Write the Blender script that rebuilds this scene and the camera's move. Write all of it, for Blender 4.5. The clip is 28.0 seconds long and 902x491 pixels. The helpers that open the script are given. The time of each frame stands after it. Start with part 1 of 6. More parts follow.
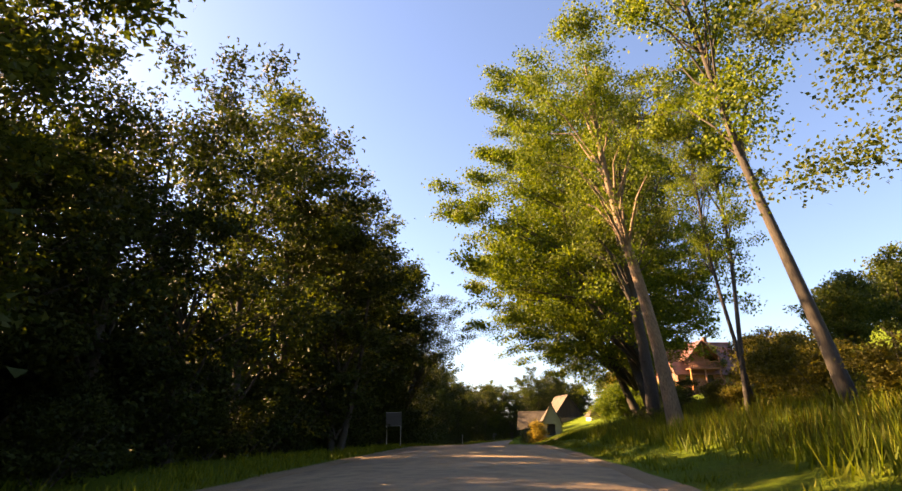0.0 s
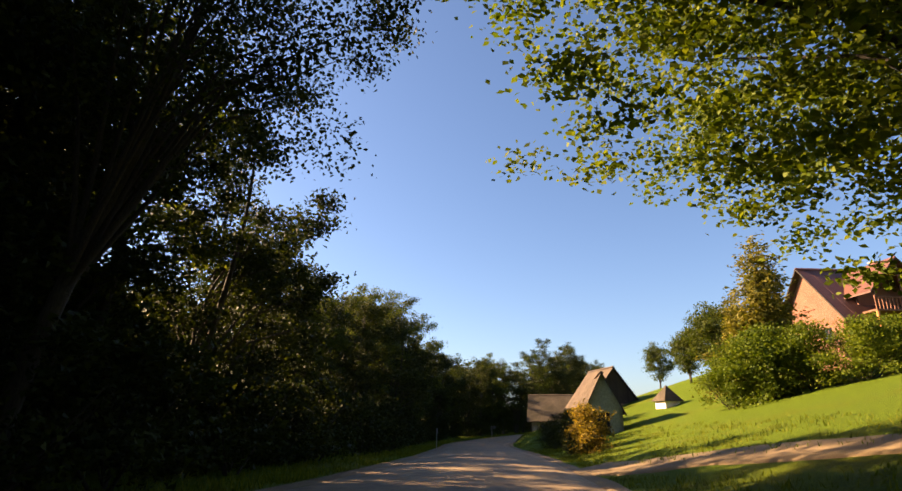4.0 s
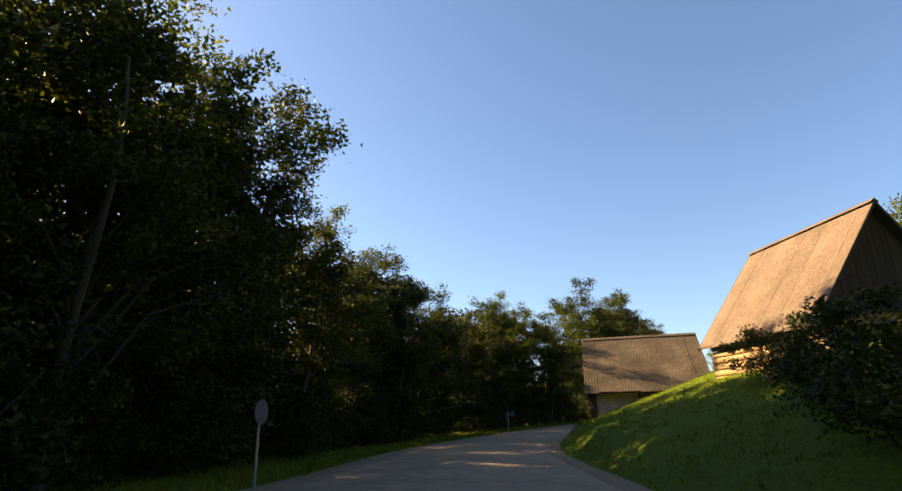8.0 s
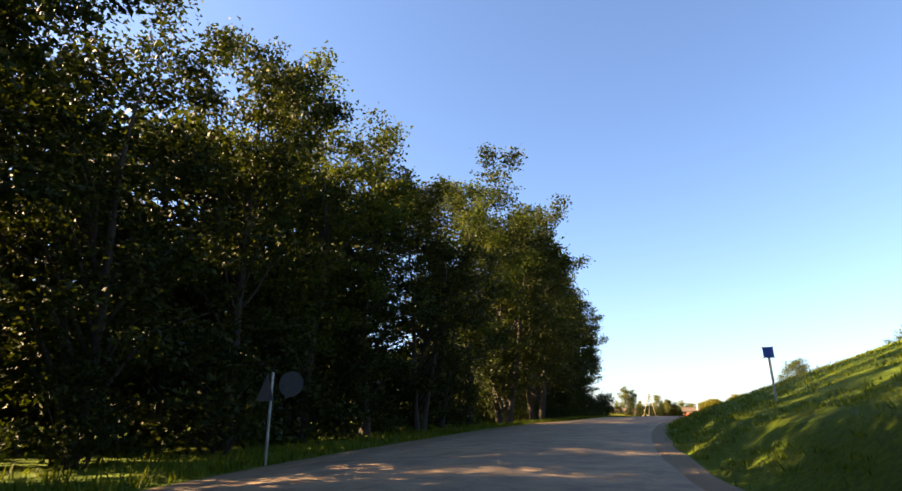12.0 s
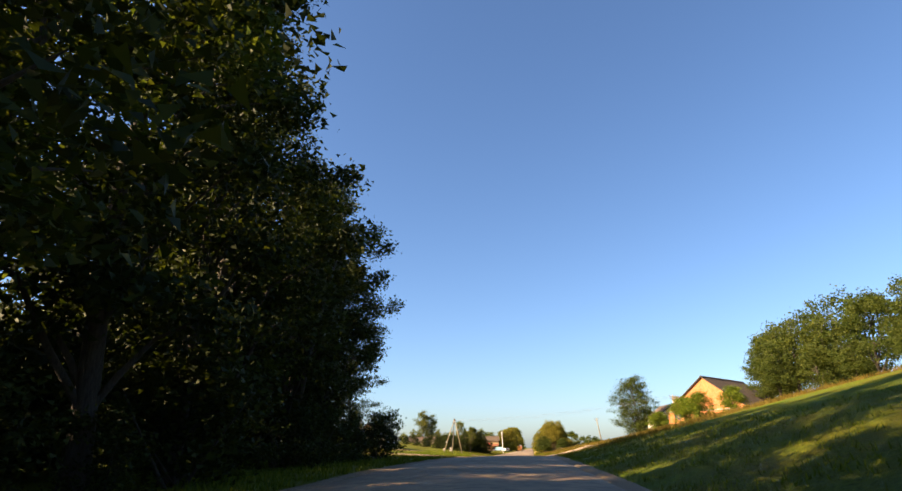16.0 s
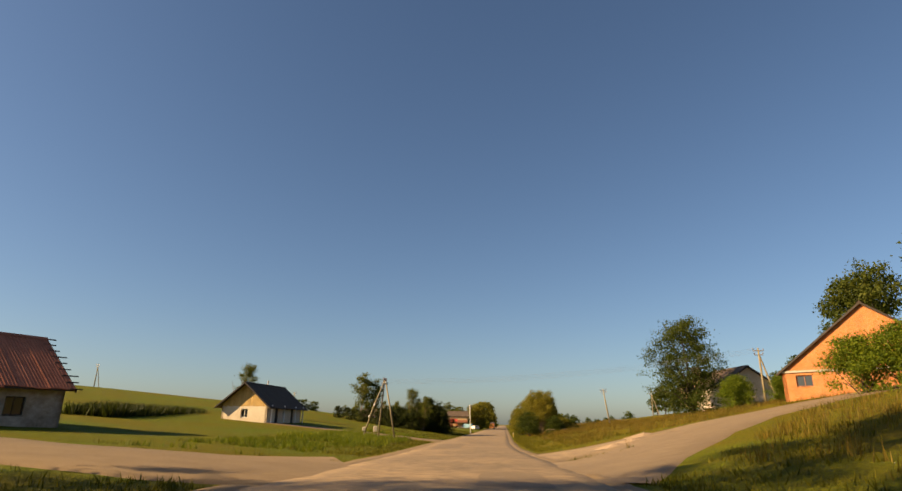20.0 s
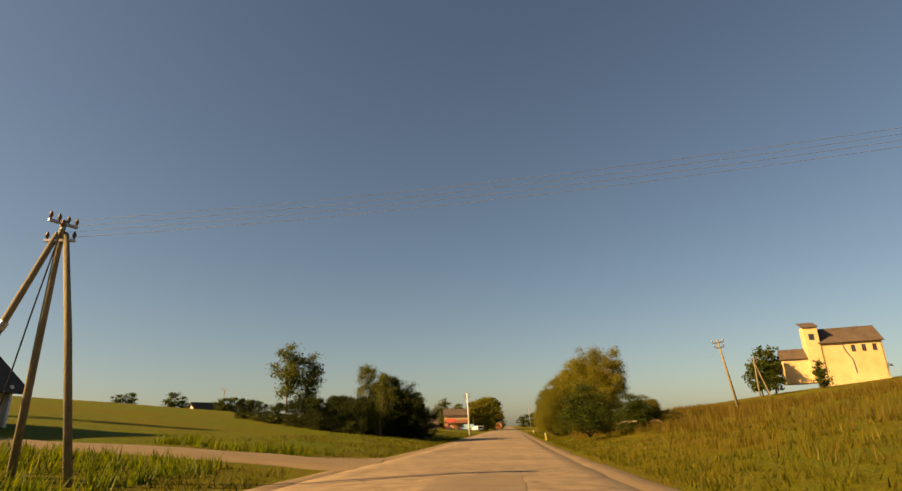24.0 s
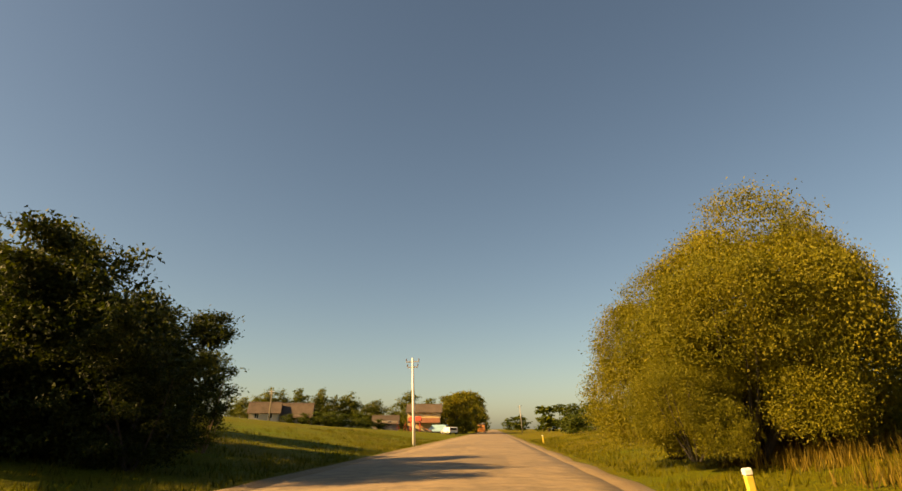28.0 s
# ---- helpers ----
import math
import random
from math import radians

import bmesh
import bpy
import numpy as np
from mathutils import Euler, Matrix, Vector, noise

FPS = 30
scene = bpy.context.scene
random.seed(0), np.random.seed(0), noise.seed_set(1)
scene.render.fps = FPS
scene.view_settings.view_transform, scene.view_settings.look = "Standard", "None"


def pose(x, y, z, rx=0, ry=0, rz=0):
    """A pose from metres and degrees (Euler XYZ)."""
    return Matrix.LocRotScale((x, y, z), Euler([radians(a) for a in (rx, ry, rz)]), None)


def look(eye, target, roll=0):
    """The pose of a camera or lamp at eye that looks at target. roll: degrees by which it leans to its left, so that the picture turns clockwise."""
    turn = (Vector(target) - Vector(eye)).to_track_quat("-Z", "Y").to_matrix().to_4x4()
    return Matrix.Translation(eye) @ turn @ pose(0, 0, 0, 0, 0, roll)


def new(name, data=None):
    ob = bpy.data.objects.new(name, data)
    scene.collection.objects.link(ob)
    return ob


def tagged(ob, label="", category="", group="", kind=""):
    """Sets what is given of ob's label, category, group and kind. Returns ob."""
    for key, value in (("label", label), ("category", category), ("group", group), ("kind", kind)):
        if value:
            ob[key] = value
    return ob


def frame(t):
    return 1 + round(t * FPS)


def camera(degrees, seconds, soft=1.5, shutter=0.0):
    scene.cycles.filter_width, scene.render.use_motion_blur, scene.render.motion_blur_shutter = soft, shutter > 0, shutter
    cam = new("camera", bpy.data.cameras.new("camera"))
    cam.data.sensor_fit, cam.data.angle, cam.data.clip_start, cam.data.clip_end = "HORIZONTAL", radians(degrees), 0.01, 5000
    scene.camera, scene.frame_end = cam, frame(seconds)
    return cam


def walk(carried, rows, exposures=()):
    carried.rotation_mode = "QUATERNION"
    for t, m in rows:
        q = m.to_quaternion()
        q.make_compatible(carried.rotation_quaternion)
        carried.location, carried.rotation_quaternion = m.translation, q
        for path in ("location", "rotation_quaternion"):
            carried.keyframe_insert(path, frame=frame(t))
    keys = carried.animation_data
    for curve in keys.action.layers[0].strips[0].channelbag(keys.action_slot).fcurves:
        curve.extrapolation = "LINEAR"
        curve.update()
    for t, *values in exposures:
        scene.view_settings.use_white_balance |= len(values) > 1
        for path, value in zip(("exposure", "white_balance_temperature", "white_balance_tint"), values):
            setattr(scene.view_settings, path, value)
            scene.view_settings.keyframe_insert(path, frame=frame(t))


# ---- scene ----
cam = camera(78.0, 28.0)
PATH = [
    (0, (0.0, 0.0, 1.451), (-0.138, 1.889, 2.092), -0.7),
    (0.5, (0.088, 5.353, 1.55), (-0.032, 7.242, 2.197), -0.5),
    (1, (0.19, 11.268, 1.683), (0.063, 13.158, 2.328), -0.3),
    (1.5, (0.328, 17.466, 1.888), (0.186, 19.357, 2.523), -0.4),
    (2, (0.258, 23.438, 1.993), (0.106, 25.334, 2.611), -0.2),
    (2.5, (0.351, 30.143, 1.994), (0.188, 32.038, 2.612), 0.3),
    (3, (0.26, 37.096, 1.999), (0.104, 38.998, 2.597), 0.1),
    (3.5, (0.123, 43.169, 1.915), (-0.033, 45.069, 2.52), 0.8),
    (4, (0.026, 49.473, 1.877), (-0.122, 51.373, 2.486), 0.4),
    (4.5, (-0.198, 55.242, 1.761), (-0.349, 57.147, 2.349), 1.0),
    (6.5, (0.871, 81.634, 1.2), (0.682, 83.535, 1.794), -0.8),
    (7, (0.753, 88.824, 1.024), (0.578, 90.728, 1.611), -2.3),
    (7.5, (0.44, 95.314, 0.871), (0.261, 97.219, 1.452), -2.1),
    (8, (0.085, 102.195, 0.7), (-0.11, 104.094, 1.298), -1.4),
    (8.5, (-0.152, 108.805, 0.537), (-0.358, 110.707, 1.121), -1.8),
    (9, (-0.542, 115.175, 0.426), (-0.743, 117.072, 1.027), -2.4),
    (9.5, (-0.956, 121.767, 0.29), (-1.17, 123.653, 0.921), -1.6),
    (10, (-1.139, 127.875, 0.215), (-1.338, 129.771, 0.819), -1.4),
    (10.5, (-1.086, 134.29, 0.16), (-1.181, 136.187, 0.785), -2.4),
    (11, (-0.514, 140.053, 0.182), (-0.527, 141.956, 0.797), -1.9),
    (11.5, (0.253, 146.516, 0.204), (0.382, 148.417, 0.812), -1.3),
    (12, (1.514, 152.548, 0.264), (1.812, 154.431, 0.869), -0.4),
    (12.5, (3.361, 158.133, 0.388), (3.786, 159.99, 0.996), -0.4),
    (13, (5.618, 164.102, 0.565), (6.169, 165.924, 1.179), -0.4),
    (13.5, (8.14, 169.248, 0.758), (8.802, 171.029, 1.383), -0.4),
    (15.5, (18.646, 189.976, 1.382), (19.533, 191.648, 2.029), -0.7),
    (16, (22.048, 195.353, 1.533), (22.95, 197.0, 2.219), -0.9),
    (16.5, (25.397, 200.314, 1.683), (26.317, 201.951, 2.372), -0.9),
    (17, (28.938, 205.8, 1.811), (29.875, 207.424, 2.506), -0.9),
    (17.5, (32.222, 210.483, 1.91), (33.167, 212.109, 2.591), -0.4),
    (18, (35.85, 215.664, 2.013), (36.797, 217.294, 2.679), 0.3),
    (18.5, (38.854, 219.973, 2.086), (39.821, 221.601, 2.731), -0.0),
    (19, (42.353, 224.909, 2.129), (43.33, 226.534, 2.764), 0.2),
    (19.5, (45.711, 229.58, 2.148), (46.695, 231.209, 2.763), 0.4),
    (20, (49.392, 234.708, 2.136), (50.368, 236.344, 2.745), 0.8),
    (20.5, (52.88, 239.311, 2.122), (53.858, 240.945, 2.73), 0.1),
    (21, (56.657, 244.466, 2.081), (57.625, 246.104, 2.697), 0.3),
    (21.5, (60.466, 249.681, 2.029), (61.434, 251.319, 2.648), -0.1),
    (23.5, (75.061, 272.452, 1.395), (76.029, 274.091, 2.008), -0.7),
    (24, (78.391, 277.464, 1.333), (79.371, 279.093, 1.953), -1.5),
    (24.5, (82.047, 282.804, 1.319), (83.033, 284.43, 1.939), -1.3),
    (25, (85.806, 288.208, 1.329), (86.802, 289.83, 1.942), -0.5),
    (25.5, (89.359, 293.151, 1.307), (90.386, 294.758, 1.91), -1.4),
    (26, (93.303, 298.425, 1.275), (94.35, 300.019, 1.877), -1.2),
    (26.5, (97.01, 303.298, 1.227), (98.051, 304.894, 1.836), -0.2),
    (27, (101.123, 308.638, 1.162), (102.154, 310.239, 1.774), -0.6),
    (27.5, (104.621, 313.489, 1.119), (105.642, 315.092, 1.742), -0.5),
    (28, (108.071, 318.369, 1.081), (109.082, 319.976, 1.707), -0.2),
]
EXPOSURES = [(0, 3.15, 7200, 24), (2, 3.15, 7000, 24), (3, 2.95, 6800, 24), (4, 2.4, 6400, 18), (6, 2.4, 6600, 18), (7.2, 2.4, 6800, 20), (8, 2.62, 6600, 12), (9, 2.9, 6500, 12), (11, 3.27, 6900, 22), (12, 3.0, 6300, 16), (13.5, 2.95, 6000, 16), (16, 2.35, 5800, 12), (17, 2.2, 5800, 10), (18, 1.95, 6000, 10), (19, 1.6, 6200, 10), (20.2, 1.43, 6600, 10), (21, 1.43, 7300, 12), (24, 1.4, 8250, 10), (28, 1.72, 8900, 8)]
walk(cam, [(t, look(eye, target, roll)) for t, eye, target, roll in PATH], EXPOSURES)

# ---- light ----
SUN_AZ, SUN_EL = radians(-76), radians(27.5)      # clockwise from +y
world = bpy.data.worlds.new("world")
scene.world = world
world.use_nodes = True
wn = world.node_tree
wn.nodes.clear()
sky = wn.nodes.new("ShaderNodeTexSky")
sky.sky_type, sky.sun_disc = "NISHITA", False
sky.sun_elevation, sky.sun_rotation = SUN_EL, SUN_AZ % (2 * math.pi)
sky.air_density, sky.dust_density, sky.ozone_density, sky.altitude = 1.0, 1.1, 2.8, 100
bg = wn.nodes.new("ShaderNodeBackground")
bg.inputs["Strength"].default_value = 0.039
wo = wn.nodes.new("ShaderNodeOutputWorld")
wn.links.new(sky.outputs[0], bg.inputs[0])
wn.links.new(bg.outputs[0], wo.inputs[0])
sun = new("sun", bpy.data.lights.new("sun", "SUN"))
sun.data.energy, sun.data.angle, sun.data.color = 5.0, radians(0.6), (1.0, 0.69, 0.35)
to_sun = Vector((math.sin(SUN_AZ) * math.cos(SUN_EL), math.cos(SUN_AZ) * math.cos(SUN_EL), math.sin(SUN_EL)))
sun.matrix_world = Matrix.Translation((0, 150, 200)) @ to_sun.to_track_quat("Z", "Y").to_matrix().to_4x4()

# ---- materials ----
def node_mat(name):
    m = bpy.data.materials.new(name)
    m.use_nodes = True
    nt = m.node_tree
    return m, nt, nt.nodes["Principled BSDF"]


def nd(nt, kind, **values):
    n = nt.nodes.new(kind)
    for k, v in values.items():
        n.inputs[k].default_value = v
    return n


def ramp(nt, source, stops):
    r = nt.nodes.new("ShaderNodeValToRGB")
    els = r.color_ramp.elements
    while len(els) < len(stops):
        els.new(0.5)
    for e, (p, c) in zip(els, stops):
        e.position, e.color = p, (*c, 1)
    nt.links.new(source, r.inputs[0])
    return r.outputs[0]


def mixc(nt, fac, a, b, blend="MIX"):
    m = nt.nodes.new("ShaderNodeMix")
    m.data_type, m.blend_type = "RGBA", blend
    for sock, v in ((m.inputs[0], fac), (m.inputs[6], a), (m.inputs[7], b)):
        if hasattr(v, "is_linked"):
            nt.links.new(v, sock)
        else:
            sock.default_value = v if isinstance(v, float) else (*v, 1)
    return m.outputs[2]


def noise_of(nt, scale, detail=4.0, rough=0.6, coord="Object", stretch=None):
    tc = nt.nodes.new("ShaderNodeTexCoord")
    src = tc.outputs[coord]
    if stretch:
        mp = nt.nodes.new("ShaderNodeMapping")
        mp.inputs["Scale"].default_value = stretch
        nt.links.new(src, mp.inputs[0])
        src = mp.outputs[0]
    n = nd(nt, "ShaderNodeTexNoise", Scale=scale, Detail=detail, Roughness=rough)
    nt.links.new(src, n.inputs["Vector"])
    return n.outputs[0]


def bump_to(nt, bsdf, height, strength=0.4, distance=0.02):
    b = nd(nt, "ShaderNodeBump", Strength=strength, Distance=distance)
    nt.links.new(height, b.inputs["Height"])
    nt.links.new(b.outputs[0], bsdf.inputs["Normal"])


def surface(name, dark, light, fine=18.0, coarse=1.2, rough=0.85, bump=0.4, stretch=None, stain=(0.6, 0.55, 0.5), stain_amount=0.5, metal=0.0, spread=0.0):
    """Two tones mottled at a fine and a coarse scale, with stains; spread varies whole objects."""
    m, nt, b = node_mat(name)
    f, c = noise_of(nt, fine, 6, 0.65, stretch=stretch), noise_of(nt, coarse, 4, 0.6)
    col = ramp(nt, f, [(0.3, dark), (0.7, light)])
    st = ramp(nt, c, [(0.35, (1, 1, 1)), (0.7, stain)])
    col = mixc(nt, stain_amount, col, st, "MULTIPLY")
    if spread:
        oi = nt.nodes.new("ShaderNodeObjectInfo")
        col = mixc(nt, 1.0, col, ramp(nt, oi.outputs["Random"], [(0.0, (1 - spread,) * 3), (1.0, (1, 1, 1))]), "MULTIPLY")
    nt.links.new(col, b.inputs["Base Color"])
    b.inputs["Roughness"].default_value, b.inputs["Metallic"].default_value = rough, metal
    if bump:
        bump_to(nt, b, f, bump)
    return m


def leaf_mat(name, dark, mid, light, through_share=0.45):
    """Leaves: each one its own tint, letting light through."""
    m, nt, b = node_mat(name)
    geo, oi = nt.nodes.new("ShaderNodeNewGeometry"), nt.nodes.new("ShaderNodeObjectInfo")
    col = ramp(nt, geo.outputs["Random Per Island"], [(0.0, dark), (0.55, mid), (1.0, light)])
    col = mixc(nt, 1.0, col, ramp(nt, oi.outputs["Random"], [(0.0, (0.72, 0.78, 0.7)), (1.0, (1.0, 1.0, 0.95))]), "MULTIPLY")
    patch = ramp(nt, noise_of(nt, 0.35, 3), [(0.4, (0.8, 0.85, 0.8)), (0.65, (1.0, 0.98, 0.9))])
    col = mixc(nt, 1.0, col, patch, "MULTIPLY")
    nt.links.new(col, b.inputs["Base Color"])
    b.inputs["Roughness"].default_value = 0.62
    b.inputs["Specular IOR Level"].default_value = 0.16
    tr = nt.nodes.new("ShaderNodeBsdfTranslucent")
    warm = mixc(nt, 1.0, col, (1.5, 1.45, 0.5), "MULTIPLY")
    nt.links.new(warm, tr.inputs[0])
    mx = nt.nodes.new("ShaderNodeMixShader")
    mx.inputs[0].default_value = through_share
    nt.links.new(b.outputs[0], mx.inputs[1])
    nt.links.new(tr.outputs[0], mx.inputs[2])
    nt.links.new(mx.outputs[0], nt.nodes["Material Output"].inputs[0])
    return m


def grass_ground():
    m, nt, b = node_mat("meadow")
    fine, mid, big = noise_of(nt, 9.0, 8, 0.75), noise_of(nt, 0.8, 5, 0.6), noise_of(nt, 0.09, 4, 0.6)
    lush = ramp(nt, fine, [(0.3, (0.032, 0.052, 0.003)), (0.55, (0.088, 0.132, 0.005)), (0.8, (0.16, 0.19, 0.01))])
    dry = ramp(nt, fine, [(0.3, (0.05, 0.044, 0.002)), (0.55, (0.13, 0.105, 0.004)), (0.8, (0.22, 0.16, 0.01))])
    tc = nt.nodes.new("ShaderNodeTexCoord")
    sep = nt.nodes.new("ShaderNodeSeparateXYZ")
    nt.links.new(tc.outputs["Object"], sep.inputs[0])
    # drier towards the open fields
    mr = nd(nt, "ShaderNodeMapRange", **{"From Min": 170.0, "From Max": 270.0, "To Min": -0.25, "To Max": 0.2})
    nt.links.new(sep.outputs[1], mr.inputs[0])
    add = nt.nodes.new("ShaderNodeMath")
    nt.links.new(mr.outputs[0], add.inputs[0])
    nt.links.new(big, add.inputs[1])
    across = nt.nodes.new("ShaderNodeVectorMath")
    across.operation = "DOT_PRODUCT"
    across.inputs[1].default_value = (0.81, -0.587, 0.0)
    nt.links.new(tc.outputs["Object"], across.inputs[0])
    # across the straight road: greener meadow on one side, drier slope on the other
    mr2 = nd(nt, "ShaderNodeMapRange", **{"From Min": -110.0, "From Max": -88.0, "To Min": -0.14, "To Max": 0.06})
    nt.links.new(across.outputs["Value"], mr2.inputs[0])
    add3 = nt.nodes.new("ShaderNodeMath")
    nt.links.new(add.outputs[0], add3.inputs[0])
    nt.links.new(mr2.outputs[0], add3.inputs[1])
    add2 = nt.nodes.new("ShaderNodeMath")
    sc = nt.nodes.new("ShaderNodeMath")
    sc.operation = "MULTIPLY"
    sc.inputs[1].default_value = 0.5
    nt.links.new(mid, sc.inputs[0])
    nt.links.new(add3.outputs[0], add2.inputs[0])
    nt.links.new(sc.outputs[0], add2.inputs[1])
    mask = ramp(nt, add2.outputs[0], [(0.55, (0, 0, 0)), (1.0, (1, 1, 1))])
    nt.links.new(mixc(nt, mask, lush, dry), b.inputs["Base Color"])
    b.inputs["Roughness"].default_value = 0.95
    b.inputs["Specular IOR Level"].default_value = 0.1
    bump_to(nt, b, fine, 0.9, 0.15)
    return m


def asphalt_mat():
    m, nt, b = node_mat("worn_asphalt")
    fine, mid, big = noise_of(nt, 60.0, 6, 0.7), noise_of(nt, 1.6, 6, 0.65), noise_of(nt, 0.22, 4, 0.6)
    col = ramp(nt, fine, [(0.3, (0.132, 0.094, 0.052)), (0.7, (0.295, 0.214, 0.124))])
    col = mixc(nt, 0.75, col, ramp(nt, mid, [(0.38, (0.62, 0.6, 0.58)), (0.5, (1, 1, 1)), (0.66, (1.35, 1.3, 1.2))]), "MULTIPLY")
    col = mixc(nt, 0.6, col, ramp(nt, big, [(0.4, (0.7, 0.7, 0.7)), (0.65, (1.2, 1.17, 1.1))]), "MULTIPLY")
    vo = nd(nt, "ShaderNodeTexVoronoi", Scale=0.33)
    vo.feature = "DISTANCE_TO_EDGE"
    tc = nt.nodes.new("ShaderNodeTexCoord")
    wob = nd(nt, "ShaderNodeTexNoise", Scale=1.2, Detail=5.0)
    nt.links.new(tc.outputs["Object"], wob.inputs["Vector"])
    va = nt.nodes.new("ShaderNodeVectorMath")
    nt.links.new(tc.outputs["Object"], va.inputs[0])
    nt.links.new(wob.outputs["Color"], va.inputs[1])
    nt.links.new(va.outputs[0], vo.inputs["Vector"])
    crack = ramp(nt, vo.outputs["Distance"], [(0.0, (0.35, 0.33, 0.3)), (0.012, (1, 1, 1))])
    nt.links.new(mixc(nt, 0.45, col, crack, "MULTIPLY"), b.inputs["Base Color"])
    b.inputs["Roughness"].default_value = 0.85
    bump_to(nt, b, fine, 0.35, 0.01)
    return m


M_GRASS, M_ROAD = grass_ground(), asphalt_mat()
M_PATCH = surface("tar_patch", (0.115, 0.083, 0.047), (0.24, 0.175, 0.1), 50, 1.0, 0.8, 0.3)
M_GRAVEL = surface("sandy_gravel", (0.11, 0.075, 0.038), (0.25, 0.175, 0.092), 40, 0.8, 0.95, 0.8, stain=(0.65, 0.6, 0.5))
M_SOIL = surface("bare_sand", (0.2, 0.14, 0.09), (0.4, 0.3, 0.2), 14, 0.8, 0.95, 0.6)
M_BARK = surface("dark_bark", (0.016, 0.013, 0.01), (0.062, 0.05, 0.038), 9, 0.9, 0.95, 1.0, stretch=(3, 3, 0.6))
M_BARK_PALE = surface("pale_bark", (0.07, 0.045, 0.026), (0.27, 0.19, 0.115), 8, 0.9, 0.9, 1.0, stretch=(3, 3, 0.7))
# leaf colours carry light: darkened for the shady wood, brightened for sunlit crowns
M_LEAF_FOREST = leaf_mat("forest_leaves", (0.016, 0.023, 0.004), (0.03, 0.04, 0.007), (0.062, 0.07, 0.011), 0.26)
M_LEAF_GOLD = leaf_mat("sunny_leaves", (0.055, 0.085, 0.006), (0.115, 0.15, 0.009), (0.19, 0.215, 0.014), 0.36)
M_LEAF_GREEN = leaf_mat("green_leaves", (0.035, 0.05, 0.008), (0.062, 0.08, 0.013), (0.11, 0.118, 0.02), 0.4)
M_LEAF_WILLOW = leaf_mat("willow_leaves", (0.105, 0.097, 0.012), (0.175, 0.155, 0.018), (0.25, 0.205, 0.027), 0.35)
M_LEAF_OLIVE = leaf_mat("olive_leaves", (0.065, 0.075, 0.015), (0.1, 0.108, 0.02), (0.155, 0.15, 0.033), 0.38)
M_LEAF_THUJA = leaf_mat("conifer_sprays", (0.075, 0.075, 0.012), (0.16, 0.14, 0.022), (0.25, 0.2, 0.035), 0.3)
M_LEAF_DRY = leaf_mat("dry_brush_leaves", (0.06, 0.052, 0.01), (0.115, 0.095, 0.015), (0.19, 0.15, 0.025), 0.4)
M_LEAF_BROWN = leaf_mat("turning_leaves", (0.08, 0.06, 0.012), (0.2, 0.14, 0.025), (0.36, 0.24, 0.04), 0.45)
M_BLADE = leaf_mat("grass_blades", (0.055, 0.075, 0.005), (0.115, 0.145, 0.008), (0.2, 0.2, 0.016), 0.4)
M_BLADE_GOLD = leaf_mat("golden_grass_blades", (0.045, 0.045, 0.002), (0.095, 0.09, 0.004), (0.16, 0.135, 0.01), 0.4)
M_BLADE_DRY = leaf_mat("dry_stalks", (0.075, 0.052, 0.008), (0.15, 0.1, 0.014), (0.24, 0.155, 0.028), 0.35)
# weathered boards, toned darker still to stand for tree shade on a gable
M_PLANK_DARK = surface("weathered_shaded_planks", (0.025, 0.02, 0.016), (0.082, 0.062, 0.046), 12, 1.4, 0.9, 0.8, stretch=(4, 4, 0.35), spread=0.45)
M_LOG = surface("hewn_logs", (0.16, 0.1, 0.045), (0.42, 0.29, 0.14), 10, 1.2, 0.85, 0.7, stretch=(0.4, 4, 4), spread=0.3)
M_ROOF_GREY = surface("cement_sheet_roof", (0.055, 0.038, 0.026), (0.145, 0.1, 0.068), 8, 0.7, 0.9, 0.5, stain=(0.5, 0.47, 0.4), stain_amount=0.7, spread=0.18)
M_ROOF_MOSS = surface("mossy_sheet_roof", (0.035, 0.027, 0.018), (0.125, 0.09, 0.06), 6, 0.5, 0.95, 0.7, stain=(0.3, 0.3, 0.16), stain_amount=0.95, spread=0.14)
M_ROOF_DARK = surface("dark_sheet_roof", (0.04, 0.028, 0.02), (0.095, 0.068, 0.048), 8, 0.7, 0.95, 0.4, spread=0.15)
M_TILE = surface("clay_tiles", (0.33, 0.09, 0.042), (0.55, 0.185, 0.088), 7, 0.9, 0.85, 0.5, stain=(0.55, 0.5, 0.45), stain_amount=0.7, spread=0.12)
M_METAL_RED = surface("brown_red_metal_roof", (0.1, 0.04, 0.027), (0.165, 0.068, 0.046), 5, 0.6, 0.5, 0.15, spread=0.12)
M_PLASTER = surface("cream_plaster", (0.48, 0.41, 0.31), (0.64, 0.56, 0.44), 12, 0.7, 0.9, 0.3, stain=(0.62, 0.57, 0.5))
M_PLASTER_OLD = surface("flaking_whitewash", (0.3, 0.26, 0.21), (0.52, 0.46, 0.38), 5, 0.6, 0.9, 0.5, stain=(0.5, 0.42, 0.35), stain_amount=0.8)
M_PLASTER_GREEN = surface("green_grey_plaster", (0.2, 0.21, 0.14), (0.33, 0.33, 0.22), 6, 0.5, 0.9, 0.3, stain=(0.6, 0.6, 0.5), stain_amount=0.7)
